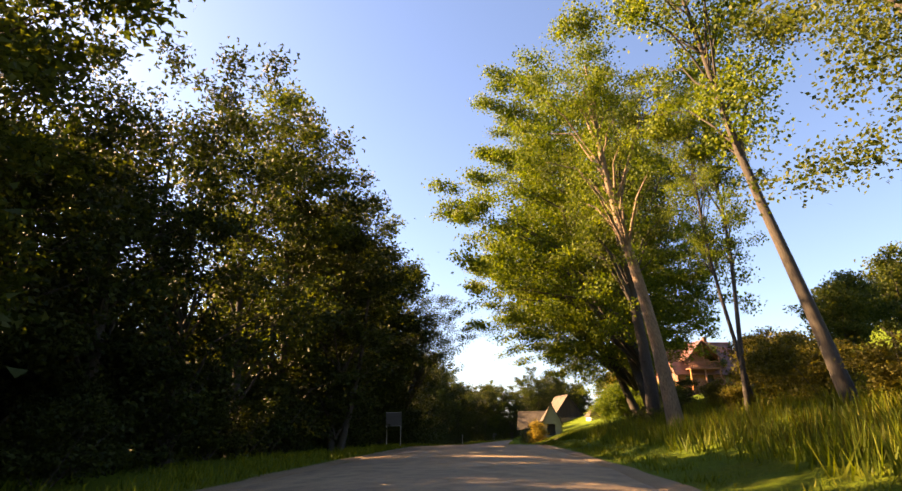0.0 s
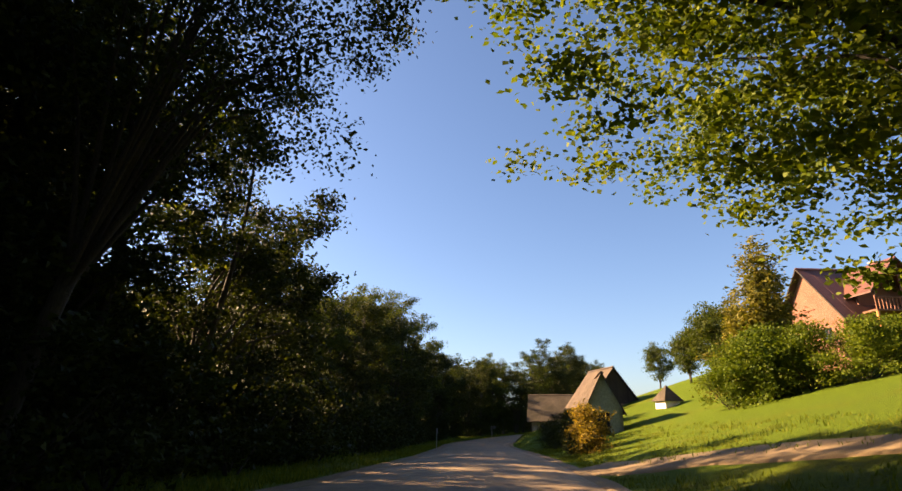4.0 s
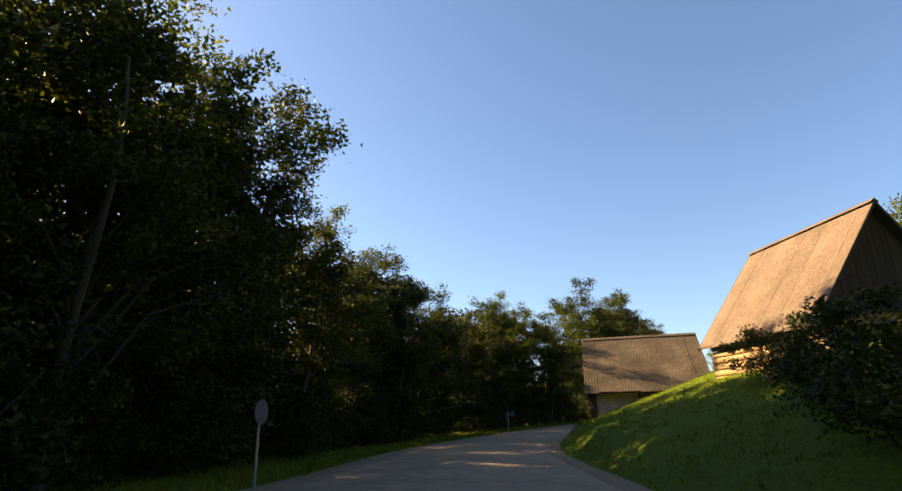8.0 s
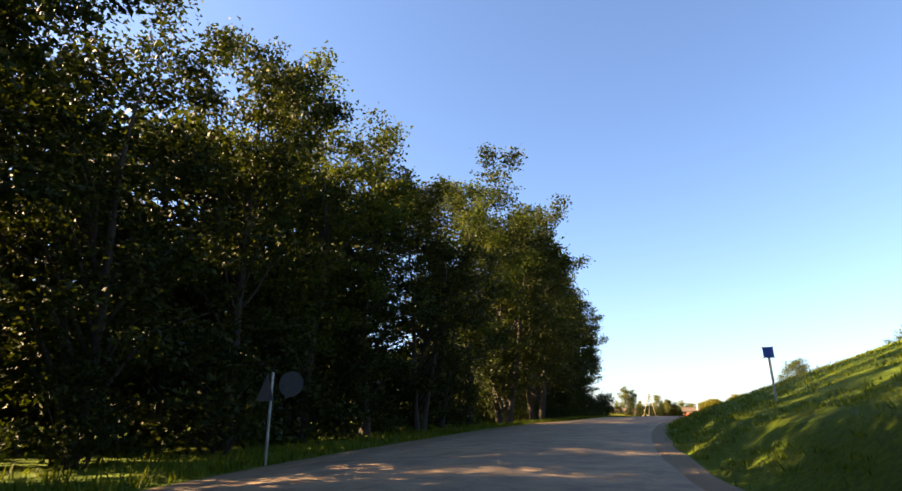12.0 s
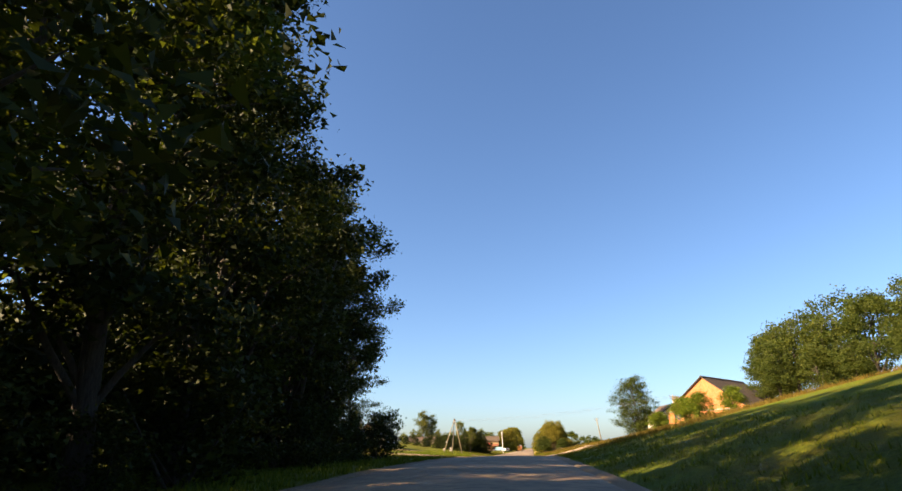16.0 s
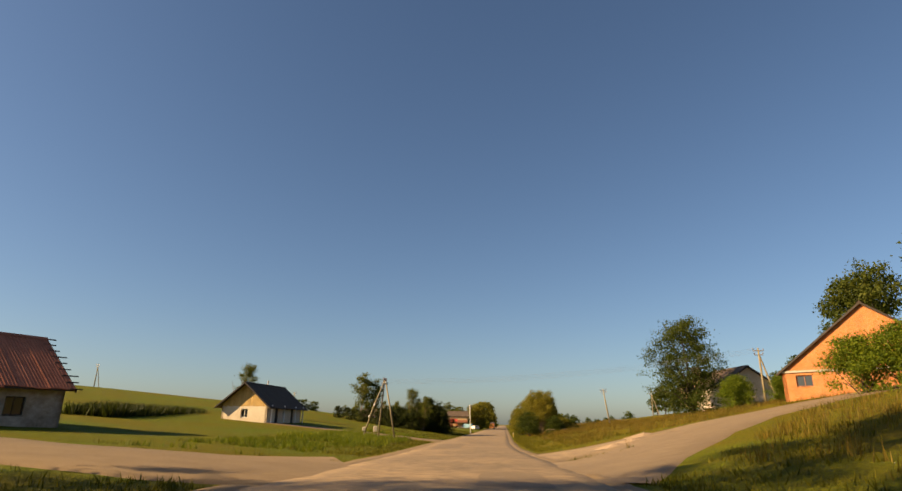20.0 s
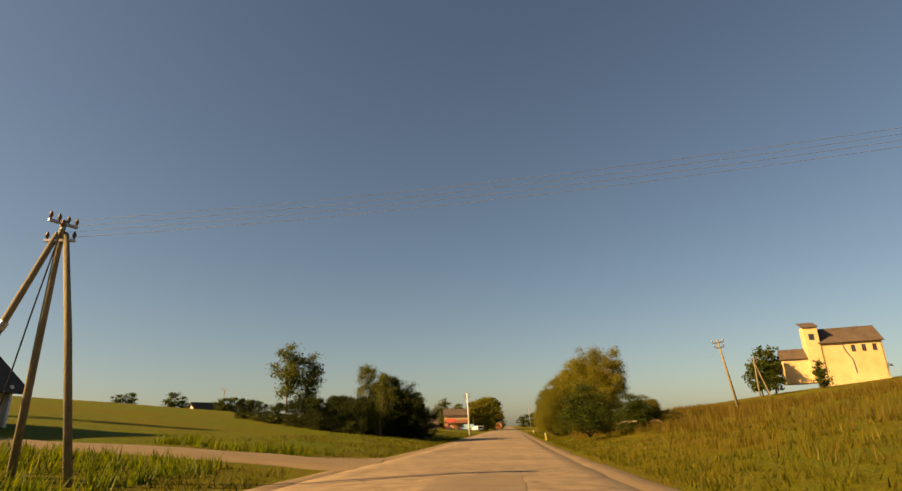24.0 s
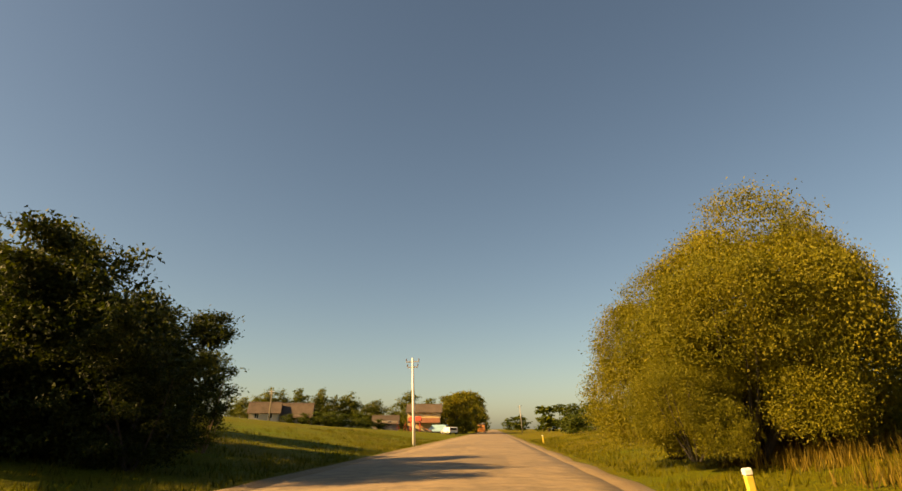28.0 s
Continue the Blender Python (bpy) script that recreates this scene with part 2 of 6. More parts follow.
M_PLASTER_YELLOW = surface("yellow_plaster", (0.5, 0.37, 0.18), (0.66, 0.5, 0.27), 6, 0.3, 0.9, 0.3, stain=(0.7, 0.62, 0.52), stain_amount=0.7)
M_PLANK_YELLOW = surface("yellow_boards", (0.42, 0.26, 0.07), (0.62, 0.42, 0.14), 9, 1.2, 0.75, 0.4, stretch=(4, 4, 0.4), spread=0.25)
M_WHITE = surface("white_paint", (0.62, 0.6, 0.55), (0.8, 0.78, 0.73), 10, 1, 0.6, 0.15)
M_WOOD_RED = surface("red_brown_wood", (0.13, 0.05, 0.025), (0.25, 0.1, 0.05), 10, 1, 0.7, 0.3)
M_CONCRETE = surface("concrete", (0.25, 0.23, 0.2), (0.42, 0.39, 0.34), 14, 1, 0.9, 0.4)
M_POLE = surface("weathered_pole_wood", (0.12, 0.1, 0.06), (0.3, 0.25, 0.15), 9, 1.2, 0.9, 0.6, stretch=(4, 4, 0.3))
M_STEEL = surface("galvanised_steel", (0.3, 0.3, 0.3), (0.5, 0.5, 0.5), 14, 2, 0.5, 0.1, metal=0.7)
# sign backs: grey darkened in the colour itself, for backs that lie in shade
M_GREY_SHADED = surface("shaded_grey_metal", (0.05, 0.05, 0.05), (0.09, 0.09, 0.088), 8, 1, 0.7, 0.1)
# near-black paint in place of the shade inside rooms and behind boards
M_DARK = surface("unlit_interior", (0.008, 0.007, 0.006), (0.02, 0.018, 0.015), 5, 1, 0.9, 0)
M_CERAMIC = surface("brown_ceramic", (0.06, 0.03, 0.02), (0.12, 0.07, 0.04), 5, 1, 0.3, 0)
M_BLUE = surface("blue_enamel", (0.01, 0.04, 0.25), (0.02, 0.07, 0.36), 5, 1, 0.4, 0)
M_BLUE_PALE = surface("pale_blue_paint", (0.2, 0.38, 0.5), (0.32, 0.5, 0.62), 5, 1, 0.4, 0)
M_RED = surface("red_paint", (0.4, 0.05, 0.03), (0.55, 0.09, 0.05), 5, 1, 0.5, 0)
M_ORANGE = surface("orange_paint", (0.55, 0.2, 0.05), (0.65, 0.28, 0.08), 5, 1, 0.5, 0)
M_YELLOW = surface("yellow_paint", (0.6, 0.42, 0.06), (0.7, 0.52, 0.1), 5, 1, 0.5, 0)
M_RUBBER = surface("rubber", (0.012, 0.012, 0.012), (0.03, 0.03, 0.03), 20, 1, 0.8, 0.1)
M_STONE = surface("field_stone", (0.16, 0.15, 0.13), (0.36, 0.33, 0.28), 8, 1, 0.9, 0.6, spread=0.3)
M_TWIG = surface("cut_twigs", (0.14, 0.1, 0.06), (0.36, 0.27, 0.17), 9, 1.5, 0.9, 0.3)


def brick_mat(name, a, b2, mortar):
    m, nt, b = node_mat(name)
    tc = nt.nodes.new("ShaderNodeTexCoord")
    br = nd(nt, "ShaderNodeTexBrick", Scale=1.0, Color1=(*a, 1), Color2=(*b2, 1), Mortar=(*mortar, 1))
    br.inputs["Brick Width"].default_value, br.inputs["Row Height"].default_value, br.inputs["Mortar Size"].default_value = 0.26, 0.077, 0.006
    sep, com = nt.nodes.new("ShaderNodeSeparateXYZ"), nt.nodes.new("ShaderNodeCombineXYZ")
    add = nt.nodes.new("ShaderNodeMath")
    nt.links.new(tc.outputs["Object"], sep.inputs[0])
    nt.links.new(sep.outputs[0], add.inputs[0])
    nt.links.new(sep.outputs[1], add.inputs[1])
    nt.links.new(add.outputs[0], com.inputs[0])
    nt.links.new(sep.outputs[2], com.inputs[1])
    nt.links.new(com.outputs[0], br.inputs["Vector"])
    st = ramp(nt, noise_of(nt, 0.8, 5), [(0.35, (1, 1, 1)), (0.7, (0.68, 0.62, 0.58))])
    nt.links.new(mixc(nt, 0.7, br.outputs["Color"], st, "MULTIPLY"), b.inputs["Base Color"])
    b.inputs["Roughness"].default_value = 0.9
    bump_to(nt, b, br.outputs["Fac"], -0.3, 0.01)
    return m


M_BRICK_RED = brick_mat("red_brick", (0.23, 0.085, 0.05), (0.175, 0.064, 0.038), (0.24, 0.17, 0.13))
M_BRICK_ORANGE = brick_mat("orange_brick", (0.43, 0.15, 0.035), (0.34, 0.115, 0.028), (0.34, 0.23, 0.14))


def glass_mat():
    m, nt, b = node_mat("window_glass")
    b.inputs["Base Color"].default_value = (0.02, 0.025, 0.03, 1)
    b.inputs["Roughness"].default_value = 0.06
    b.inputs["Specular IOR Level"].default_value = 0.7
    return m


M_GLASS = glass_mat()


# ---- building blocks ----
class Mesh:
    """Collects points and faces of one part."""

    def __init__(self):
        self.v, self.f = [], []

    def add(self, pts, faces):
        n = len(self.v)
        self.v += [tuple(p) for p in pts]
        self.f += [tuple(i + n for i in q) for q in faces]
        return self

    def box(self, x0, y0, z0, x1, y1, z1, c=0.0, m=None):
        """A box; c: the width of its chamfered edges; m: a transform."""
        if c <= 0:
            pts = [(x, y, z) for z in (z0, z1) for y in (y0, y1) for x in (x0, x1)]
            faces = [(0, 2, 3, 1), (4, 5, 7, 6), (0, 1, 5, 4), (2, 6, 7, 3), (0, 4, 6, 2), (1, 3, 7, 5)]
        else:
            lo, hi = (x0, y0, z0), (x1, y1, z1)
            pts, at, faces = [], {}, []
            for i in range(8):
                s = [(i >> k) & 1 for k in range(3)]
                corner = [hi[k] if s[k] else lo[k] for k in range(3)]
                inner = [hi[k] - c if s[k] else lo[k] + c for k in range(3)]
                for k in range(3):
                    p = inner[:]
                    p[k] = corner[k]
                    at[i, k] = len(pts)
                    pts.append(tuple(p))
            for k in range(3):
                a, b2 = 1 << ((k + 1) % 3), 1 << ((k + 2) % 3)
                for side in (0, 1 << k):
                    q = [side, side + a, side + a + b2, side + b2]
                    q = [at[i, k] for i in q]
                    faces.append(q if side else q[::-1])
                for i in (0, a, b2, a + b2):
                    k1, k2 = (k + 1) % 3, (k + 2) % 3
                    j = i + (1 << k)
                    faces.append((at[i, k1], at[j, k1], at[j, k2], at[i, k2]))
            faces += [(at[i, 0], at[i, 1], at[i, 2]) for i in range(8)]
        if m is not None:
            pts = [m @ Vector(p) for p in pts]
        return self.add(pts, faces)

    def tube(self, pts, radii, sides=7, cap=True):
        pts = [Vector(p) for p in pts]
        rings, ref = [], Vector((0.31, 0.87, 0.2)).normalized()
        for i, p in enumerate(pts):
            d = (pts[min(i + 1, len(pts) - 1)] - pts[max(i - 1, 0)]).normalized()
            a = d.cross(ref)
            if a.length < 0.1:
                a = d.cross(Vector((1, 0, 0)))
            a.normalize()
            b2 = d.cross(a)
            rings.append([p + float(radii[i]) * (a * math.cos(k * 2 * math.pi / sides) + b2 * math.sin(k * 2 * math.pi / sides)) for k in range(sides)])
        faces = [(i * sides + k, i * sides + (k + 1) % sides, (i + 1) * sides + (k + 1) % sides, (i + 1) * sides + k) for i in range(len(pts) - 1) for k in range(sides)]
        if cap:
            faces += [tuple(range(sides))[::-1], tuple((len(pts) - 1) * sides + k for k in range(sides))]
        return self.add([p for r in rings for p in r], faces)

    def prism(self, outline, y0, y1):
        """An outline in x and z, drawn out along y."""
        n = len(outline)
        pts = [(x, y0, z) for x, z in outline] + [(x, y1, z) for x, z in outline]
        return self.add(pts, [tuple(range(n)), tuple(range(2 * n - 1, n - 1, -1))] + [(i, i + n, (i + 1) % n + n, (i + 1) % n) for i in range(n)])

    def data(self, name):
        me = bpy.data.meshes.new(name)
        me.from_pydata([tuple(p) for p in self.v], [], self.f)
        me.update()
        return me


def part(name, mesh, material, parent, label="", smooth=False, at=None):
    """One mesh object under a thing or a part."""
    me = mesh if isinstance(mesh, bpy.types.Mesh) else mesh.data(name)
    if material and not me.materials:
        me.materials.append(material)
    if smooth:
        me.polygons.foreach_set("use_smooth", [True] * len(me.polygons))
    ob = new(name, me)
    ob.parent = parent
    if at is not None:
        ob.matrix_basis = at
    return tagged(ob, label)


def thing(name, label, category, m, group=""):
    ob = new(name)
    ob.empty_display_size = 0.3
    ob.matrix_basis = m
    return tagged(ob, label, category, group)


def whole(name, mesh, material, label="", category="", kind="", group="", smooth=False):
    ob = part(name, mesh, material, None, "", smooth)
    return tagged(ob, label, category, group, kind)


# ---- the lie of the land ----
ROAD = [(-1.5, -15.0, 0.2), (-1.2, 0.0, 0.2), (-1.0, 15.0, 0.5), (-1.0, 30.0, 0.6), (-1.1, 45.0, 0.6), (-1.1, 60.0, 0.3),
        (-0.8, 75.0, 0.0), (-0.8, 89.9, -0.3), (-1.3, 104.9, -0.6), (-1.9, 119.9, -0.9), (-2.2, 135.0, -1.0), (-0.7, 150.1, -1.0),
        (3.9, 164.7, -0.7), (10.5, 178.4, -0.3), (18.0, 191.4, 0.1), (26.4, 204.0, 0.4), (34.8, 216.4, 0.7), (43.5, 228.6, 0.8),
        (52.3, 240.8, 0.8), (60.9, 253.0, 0.6), (69.2, 265.5, 0.3), (77.5, 278.1, 0.1), (86.1, 290.4, 0.0), (94.9, 302.5, -0.1), (103.8, 314.6, -0.2)]
STEP = 15.0


def spline(a, b, c, d, w):
    return 0.5 * (2 * b + (c - a) * w + (2 * a - 5 * b + 4 * c - d) * w * w + (3 * b - a - 3 * c + d) * w ** 3)


def road_at(s):
    """The road's centre, s metres on from the start, and its heading."""
    pts = [Vector(p) for p in ROAD]
    q = (s + STEP) / STEP
    last = len(pts) - 1
    if q < 0 or q >= last:
        a, b = (pts[0], pts[1]) if q < 0 else (pts[-2], pts[-1])
        d = (b - a) / STEP
        d.z = 0
        d.normalize()
        p = (pts[0] + d * (s + STEP)) if q < 0 else (pts[-1] + d * (s + STEP - last * STEP))
        return p, d
    i = min(int(q), last - 1)
    w = q - i
    f = [pts[max(i - 1, 0)], pts[i], pts[i + 1], pts[min(i + 2, last)]]
    p = spline(*f, w)
    d = spline(*f, min(w + 0.02, 1)) - spline(*f, max(w - 0.02, 0))
    d.z = 0
    return p, d.normalized()


def table(s, rows):
    return float(np.interp(s, [r[0] for r in rows], [r[1] for r in rows]))


RISE_RIGHT = [(-80, 0.26), (0, 0.3), (60, 0.28), (105, 0.3), (128, 0.37), (152, 0.37), (175, 0.4), (205, 0.36), (232, 0.28), (290, 0.22), (320, 0.2), (352, 0.15), (400, 0.16), (480, 0.05), (640, 0.0)]
RISE_LEFT = [(-80, 0.0), (235, 0.0), (262, 0.06), (300, 0.085), (340, 0.125), (400, 0.145), (450, 0.09), (500, 0.06), (700, 0.02)]


BANK = [(108, 0), (122, 0.7), (138, 1.0), (156, 1.0), (168, 0.6), (185, 0.35), (215, 0.15), (240, 0)]


def lift(s, u):
    """The ground's height over the road, u metres to the right of its centre."""
    v = abs(u) - 4.7
    if v <= 0:
        return -0.16 if abs(u) < 4.1 else -0.04
    k = table(s, RISE_RIGHT if u > 0 else RISE_LEFT)
    far = 130 * (1 - math.exp(-v / 130))
    h = k * far * v / (v + 1.2)
    if u > 0:
        h += table(s, BANK) * min(v / 1.7, 1) ** 2 * (3 - 2 * min(v / 1.7, 1))
    h += 0.10 * min(v / 3, 1) * noise.noise((s * 0.11, u * 0.11, 0.3)) + 0.05 * min(v / 2, 1) * noise.noise((s * 0.5, u * 0.5, 7.3))
    if v > 30:
        h += 0.9 * min((v - 30) / 60, 1) * noise.noise((s * 0.013, u * 0.013, 4.1))
    return h - 0.02


MEAN = Vector((0.342, 0.94, 0))


def place(s, u, up=0.0):
    """The point on the ground at s along and u right of the road's centre."""
    p, d = road_at(s)
    n, nm = Vector((d.y, -d.x, 0)), Vector((MEAN.y, -MEAN.x, 0))
    near = max(-60.0, min(60.0, u))
    q = p + n * near + nm * (u - near)
    q.z = p.z + lift(s, u) + up
    return q


def heading(s):
    d = road_at(s)[1]
    return math.degrees(math.atan2(-d.x, d.y))


def spot(s, u, turn=0.0, up=0.0, size=1.0):
    """A transform on the ground, turned from the road's heading."""
    q = place(s, u, up)
    return pose(q.x, q.y, q.z, 0, 0, heading(s) + turn) @ Matrix.Scale(size, 4)


def build_ground():
    us = [3.4, 4.1, 4.75, 5.4, 6.2, 7.2, 8.5, 10, 12, 14, 16.5, 19, 22, 25, 28, 32, 36, 41, 47, 53, 60, 70, 82, 100, 125, 160, 220, 320, 500, 900, 1700]
    us = [-u for u in reversed(us)] + [0.0] + us
    ss = list(range(-300, -20, 20)) + [i * 1.6 for i in range(-12, 295)] + list(range(475, 640, 8)) + list(range(650, 1000, 30)) + [1050, 1150, 1300, 1500, 1800, 2200, 2800]
    pts = [place(s, u) for s in ss for u in us]
    n = len(us)
    faces = [(i * n + j, i * n + j + 1, (i + 1) * n + j + 1, (i + 1) * n + j) for i in range(len(ss) - 1) for j in range(n - 1)]
    whole("ground", Mesh().add(pts, faces), M_GRASS, "green and drying grass on gently sloping ground", "ground", "structure", smooth=True)


def strip(name, ss, profile, material, label, centre=None, wob=0.12, seed=0):
    """A band along the road: profile gives offsets and heights across it."""
    pts = []
    for s in ss:
        p, d = road_at(s)
        nrm = Vector((d.y, -d.x, 0))
        for u, h in profile:
            e = u + (wob * (noise.noise((s * 0.35, u, seed)) + 0.5 * noise.noise((s * 1.3, u, seed + 3))) if abs(u) > 3.5 else 0)
            q = p + nrm * e
            pts.append((q.x, q.y, p.z + h))
    n = len(profile)
    faces = [(i * n + j, i * n + j + 1, (i + 1) * n + j + 1, (i + 1) * n + j) for i in range(len(ss) - 1) for j in range(n - 1)]
    return whole(name, Mesh().add(pts, faces), material, label, "road", "structure", smooth=True)


def track(name, nodes, width, material, label, up=0.05, widen=1.4):
    """A side track laid over the ground through points (s, u)."""
    pts = []
    pos = []
    for (s0, u0), (s1, u1) in zip(nodes, nodes[1:]):
        n = max(2, int(math.hypot(s1 - s0, u1 - u0) / 1.5))
        pos += [(s0 + (s1 - s0) * i / n, u0 + (u1 - u0) * i / n) for i in range(n)]
    pos.append(nodes[-1])
    for i, (s, u) in enumerate(pos):
        s2, u2 = pos[min(i + 1, len(pos) - 1)]
        s1, u1 = pos[max(i - 1, 0)]
        ds, du = s2 - s1, u2 - u1
        k = math.hypot(ds, du) or 1
        flare = 1 + widen * math.exp(-i / 2.2)
        for w in (-0.5, -0.45, -0.15, 0.15, 0.45, 0.5):
            e = w * width * flare * (1 + 0.12 * noise.noise((i * 0.3, w * 3, 2.2)))
            q = place(s - e * du / k, u + e * ds / k, up if abs(w) < 0.5 else -0.15)
            pts.append(q)
    faces = [(i * 6 + j, i * 6 + j + 1, (i + 1) * 6 + j + 1, (i + 1) * 6 + j) for i in range(len(pos) - 1) for j in range(5)]
    return whole(name, Mesh().add(pts, faces), material, label, "track", "structure", smooth=True)


build_ground()
ROAD_SS = [i * 1.5 for i in range(-30, 320)] + list(range(485, 1400, 12))
strip("road", ROAD_SS, [(-4.75, -0.3), (-4.4, -0.02), (-3.4, 0.02), (-1.7, 0.06), (0, 0.09), (1.7, 0.06), (3.3, 0.02), (4.05, -0.02), (4.4, -0.3)], M_ROAD,
      "worn grey asphalt country road with cracks and ragged edges")
strip("road_shoulder_left", ROAD_SS, [(-5.3, -0.2), (-5.05, 0.0), (-4.55, 0.005), (-4.2, -0.06)], M_GRAVEL, "narrow sandy shoulder beside the asphalt", wob=0.22, seed=5)
strip("road_shoulder_right", ROAD_SS, [(3.9, -0.06), (4.2, 0.005), (4.65, 0.0), (4.95, -0.2)], M_GRAVEL, "narrow sandy shoulder beside the asphalt", wob=0.22, seed=9)
track("track_to_brick_house", [(76.5, 4), (73.5, 6.2), (69.5, 8.8), (63.5, 10.8), (56, 13.0), (50, 15)], 2.4, M_GRAVEL, "gravel drive climbing the bank to a brick house")
track("side_road_left", [(268, -3.5), (266.5, -8), (266, -13), (268, -20), (271, -28)], 7.5, M_GRAVEL, "sandy side track towards an old barn")
track("side_road_right", [(284, 3.0), (284.5, 9), (286, 16), (288, 24), (290, 40), (287, 70)], 6.5, M_ROAD, "worn asphalt side road climbing the hillside")
track("side_road_apron", [(266, 2.0), (271, 5.0), (277, 9.0), (282, 14), (286, 20), (288, 26)], 7.5, M_PATCH, "worn asphalt apron where a side road joins", 0.065, 0.0)
track("field_track", [(325, -4), (324, -9), (322, -16), (319, -26)], 4.0, M_GRAVEL, "sandy track leaving the road into a meadow")


# ---- buildings ----
def wall_run(mesh, length, height, openings, thick=0.3, m=None, foot=1.2):
    """A wall along x from 0 to length, standing in y from 0 to thick, with openings (x0, z0, x1, z1) cut through."""
    xs = sorted({0.0, float(length)} | {o[0] for o in openings} | {o[2] for o in openings})
    zs = sorted({-float(foot), float(height)} | {o[1] for o in openings} | {o[3] for o in openings})
    nx, nz = len(xs), len(zs)
    pts = [(x, y, z) for y in (0.0, thick) for z in zs for x in xs]
    at = lambda y, k, i: y * nx * nz + k * nx + i

    def solid(k, i):
        if not (0 <= k < nz - 1 and 0 <= i < nx - 1):
            return False
        x, z = (xs[i] + xs[i + 1]) / 2, (zs[k] + zs[k + 1]) / 2
        return not any(o[0] < x < o[2] and o[1] < z < o[3] for o in openings)

    faces = []
    for k in range(nz - 1):
        for i in range(nx - 1):
            if not solid(k, i):
                continue
            faces += [(at(0, k, i), at(0, k, i + 1), at(0, k + 1, i + 1), at(0, k + 1, i)), (at(1, k + 1, i), at(1, k + 1, i + 1), at(1, k, i + 1), at(1, k, i))]
            for dk, di, (k0, i0), (k1, i1) in ((-1, 0, (k, i), (k, i + 1)), (1, 0, (k + 1, i + 1), (k + 1, i)), (0, -1, (k + 1, i), (k, i)), (0, 1, (k, i + 1), (k + 1, i + 1))):
                if not solid(k + dk, i + di):
                    faces.append((at(0, k1, i1), at(0, k0, i0), at(1, k0, i0), at(1, k1, i1)))
    return mesh.add([m @ Vector(p) for p in pts] if m is not None else pts, faces)


def window(parent, m, w, h, name="window", frame_mat=None, bars=True):
    """A window in its own plane: x across, z up, facing -y."""
    fm = frame_mat or M_WHITE
    me = Mesh()
    t = 0.07
    me.box(0, 0.05, 0, t, 0.14, h, 0.01, m).box(w - t, 0.05, 0, w, 0.14, h, 0.01, m).box(t, 0.05, 0, w - t, 0.14, t, 0.01, m).box(t, 0.05, h - t, w - t, 0.14, h, 0.01, m)
    if bars:
        me.box(w / 2 - 0.03, 0.06, t, w / 2 + 0.03, 0.13, h - t, 0, m)
    win = part(name, me, fm, parent, "")
    part("pane", Mesh().box(t * 0.6, 0.085, t * 0.6, w - t * 0.6, 0.1, h - t * 0.6, 0, m), M_GLASS, win)
    part("sill", Mesh().box(-0.06, -0.06, -0.06, w + 0.06, 0.1, 0.0, 0.01, m), fm, win)
    return win


def roof_slope(parent, length, run, rise, over, side, material, sheet=1.1, thick=0.07, name="roof_sheet", base=0.0, ragged=0.0, seed=0, eave=0.5):
    """One slope, laid sheet by sheet from end to end: ridge along x, falling to y = side * run."""
    rng = random.Random(seed)
    n = max(1, round((length + 2 * over) / sheet))
    w = (length + 2 * over) / n
    slope = rise / run
    foot = run + eave
    holder = part("roof_deck", Mesh().add([(-length / 2 - over * 0.9, side * 0.0, base + rise - 0.05), (length / 2 + over * 0.9, 0, base + rise - 0.05),
                                           (length / 2 + over * 0.9, side * (foot - 0.08), base - slope * (eave - 0.08) - 0.05), (-length / 2 - over * 0.9, side * (foot - 0.08), base - slope * (eave - 0.08) - 0.05),
                                           (-length / 2 - over * 0.9, side * 0.0, base + rise - 0.13), (length / 2 + over * 0.9, 0, base + rise - 0.13),
                                           (length / 2 + over * 0.9, side * (foot - 0.08), base - slope * (eave - 0.08) - 0.13), (-length / 2 - over * 0.9, side * (foot - 0.08), base - slope * (eave - 0.08) - 0.13)],
                                          [(0, 1, 2, 3), (7, 6, 5, 4), (0, 4, 5, 1), (1, 5, 6, 2), (2, 6, 7, 3), (3, 7, 4, 0)]), M_PLANK_DARK, parent)
    for i in range(n):
        x0 = -length / 2 - over + i * w
        lip = rng.uniform(-0.05, 0.08) + ragged * rng.random()
        dz = rng.uniform(0, 0.03)
        f2 = foot - lip
        pts = []
        k = 2 * max(2, round(w / 0.2))
        for j in range(k + 1):
            x = x0 + w * (j / k) * 0.995
            ridge_h = 0.017 if j % 2 else 0.0
            for y, z in ((0.0, base + rise), (side * f2, base - slope * (f2 - run))):
                pts.append((x, y, z + ridge_h + dz))
                pts.append((x, y, z - thick + dz + 0.03))
        faces = []
        for j in range(k):
            a = j * 4
            faces += [(a, a + 2, a + 6, a + 4), (a + 1, a + 5, a + 7, a + 3), (a, a + 4, a + 5, a + 1), (a + 2, a + 3, a + 7, a + 6)]
        faces += [(0, 1, 3, 2), (k * 4, k * 4 + 2, k * 4 + 3, k * 4 + 1)]
        part(name, Mesh().add(pts, faces), material, parent)
    return holder


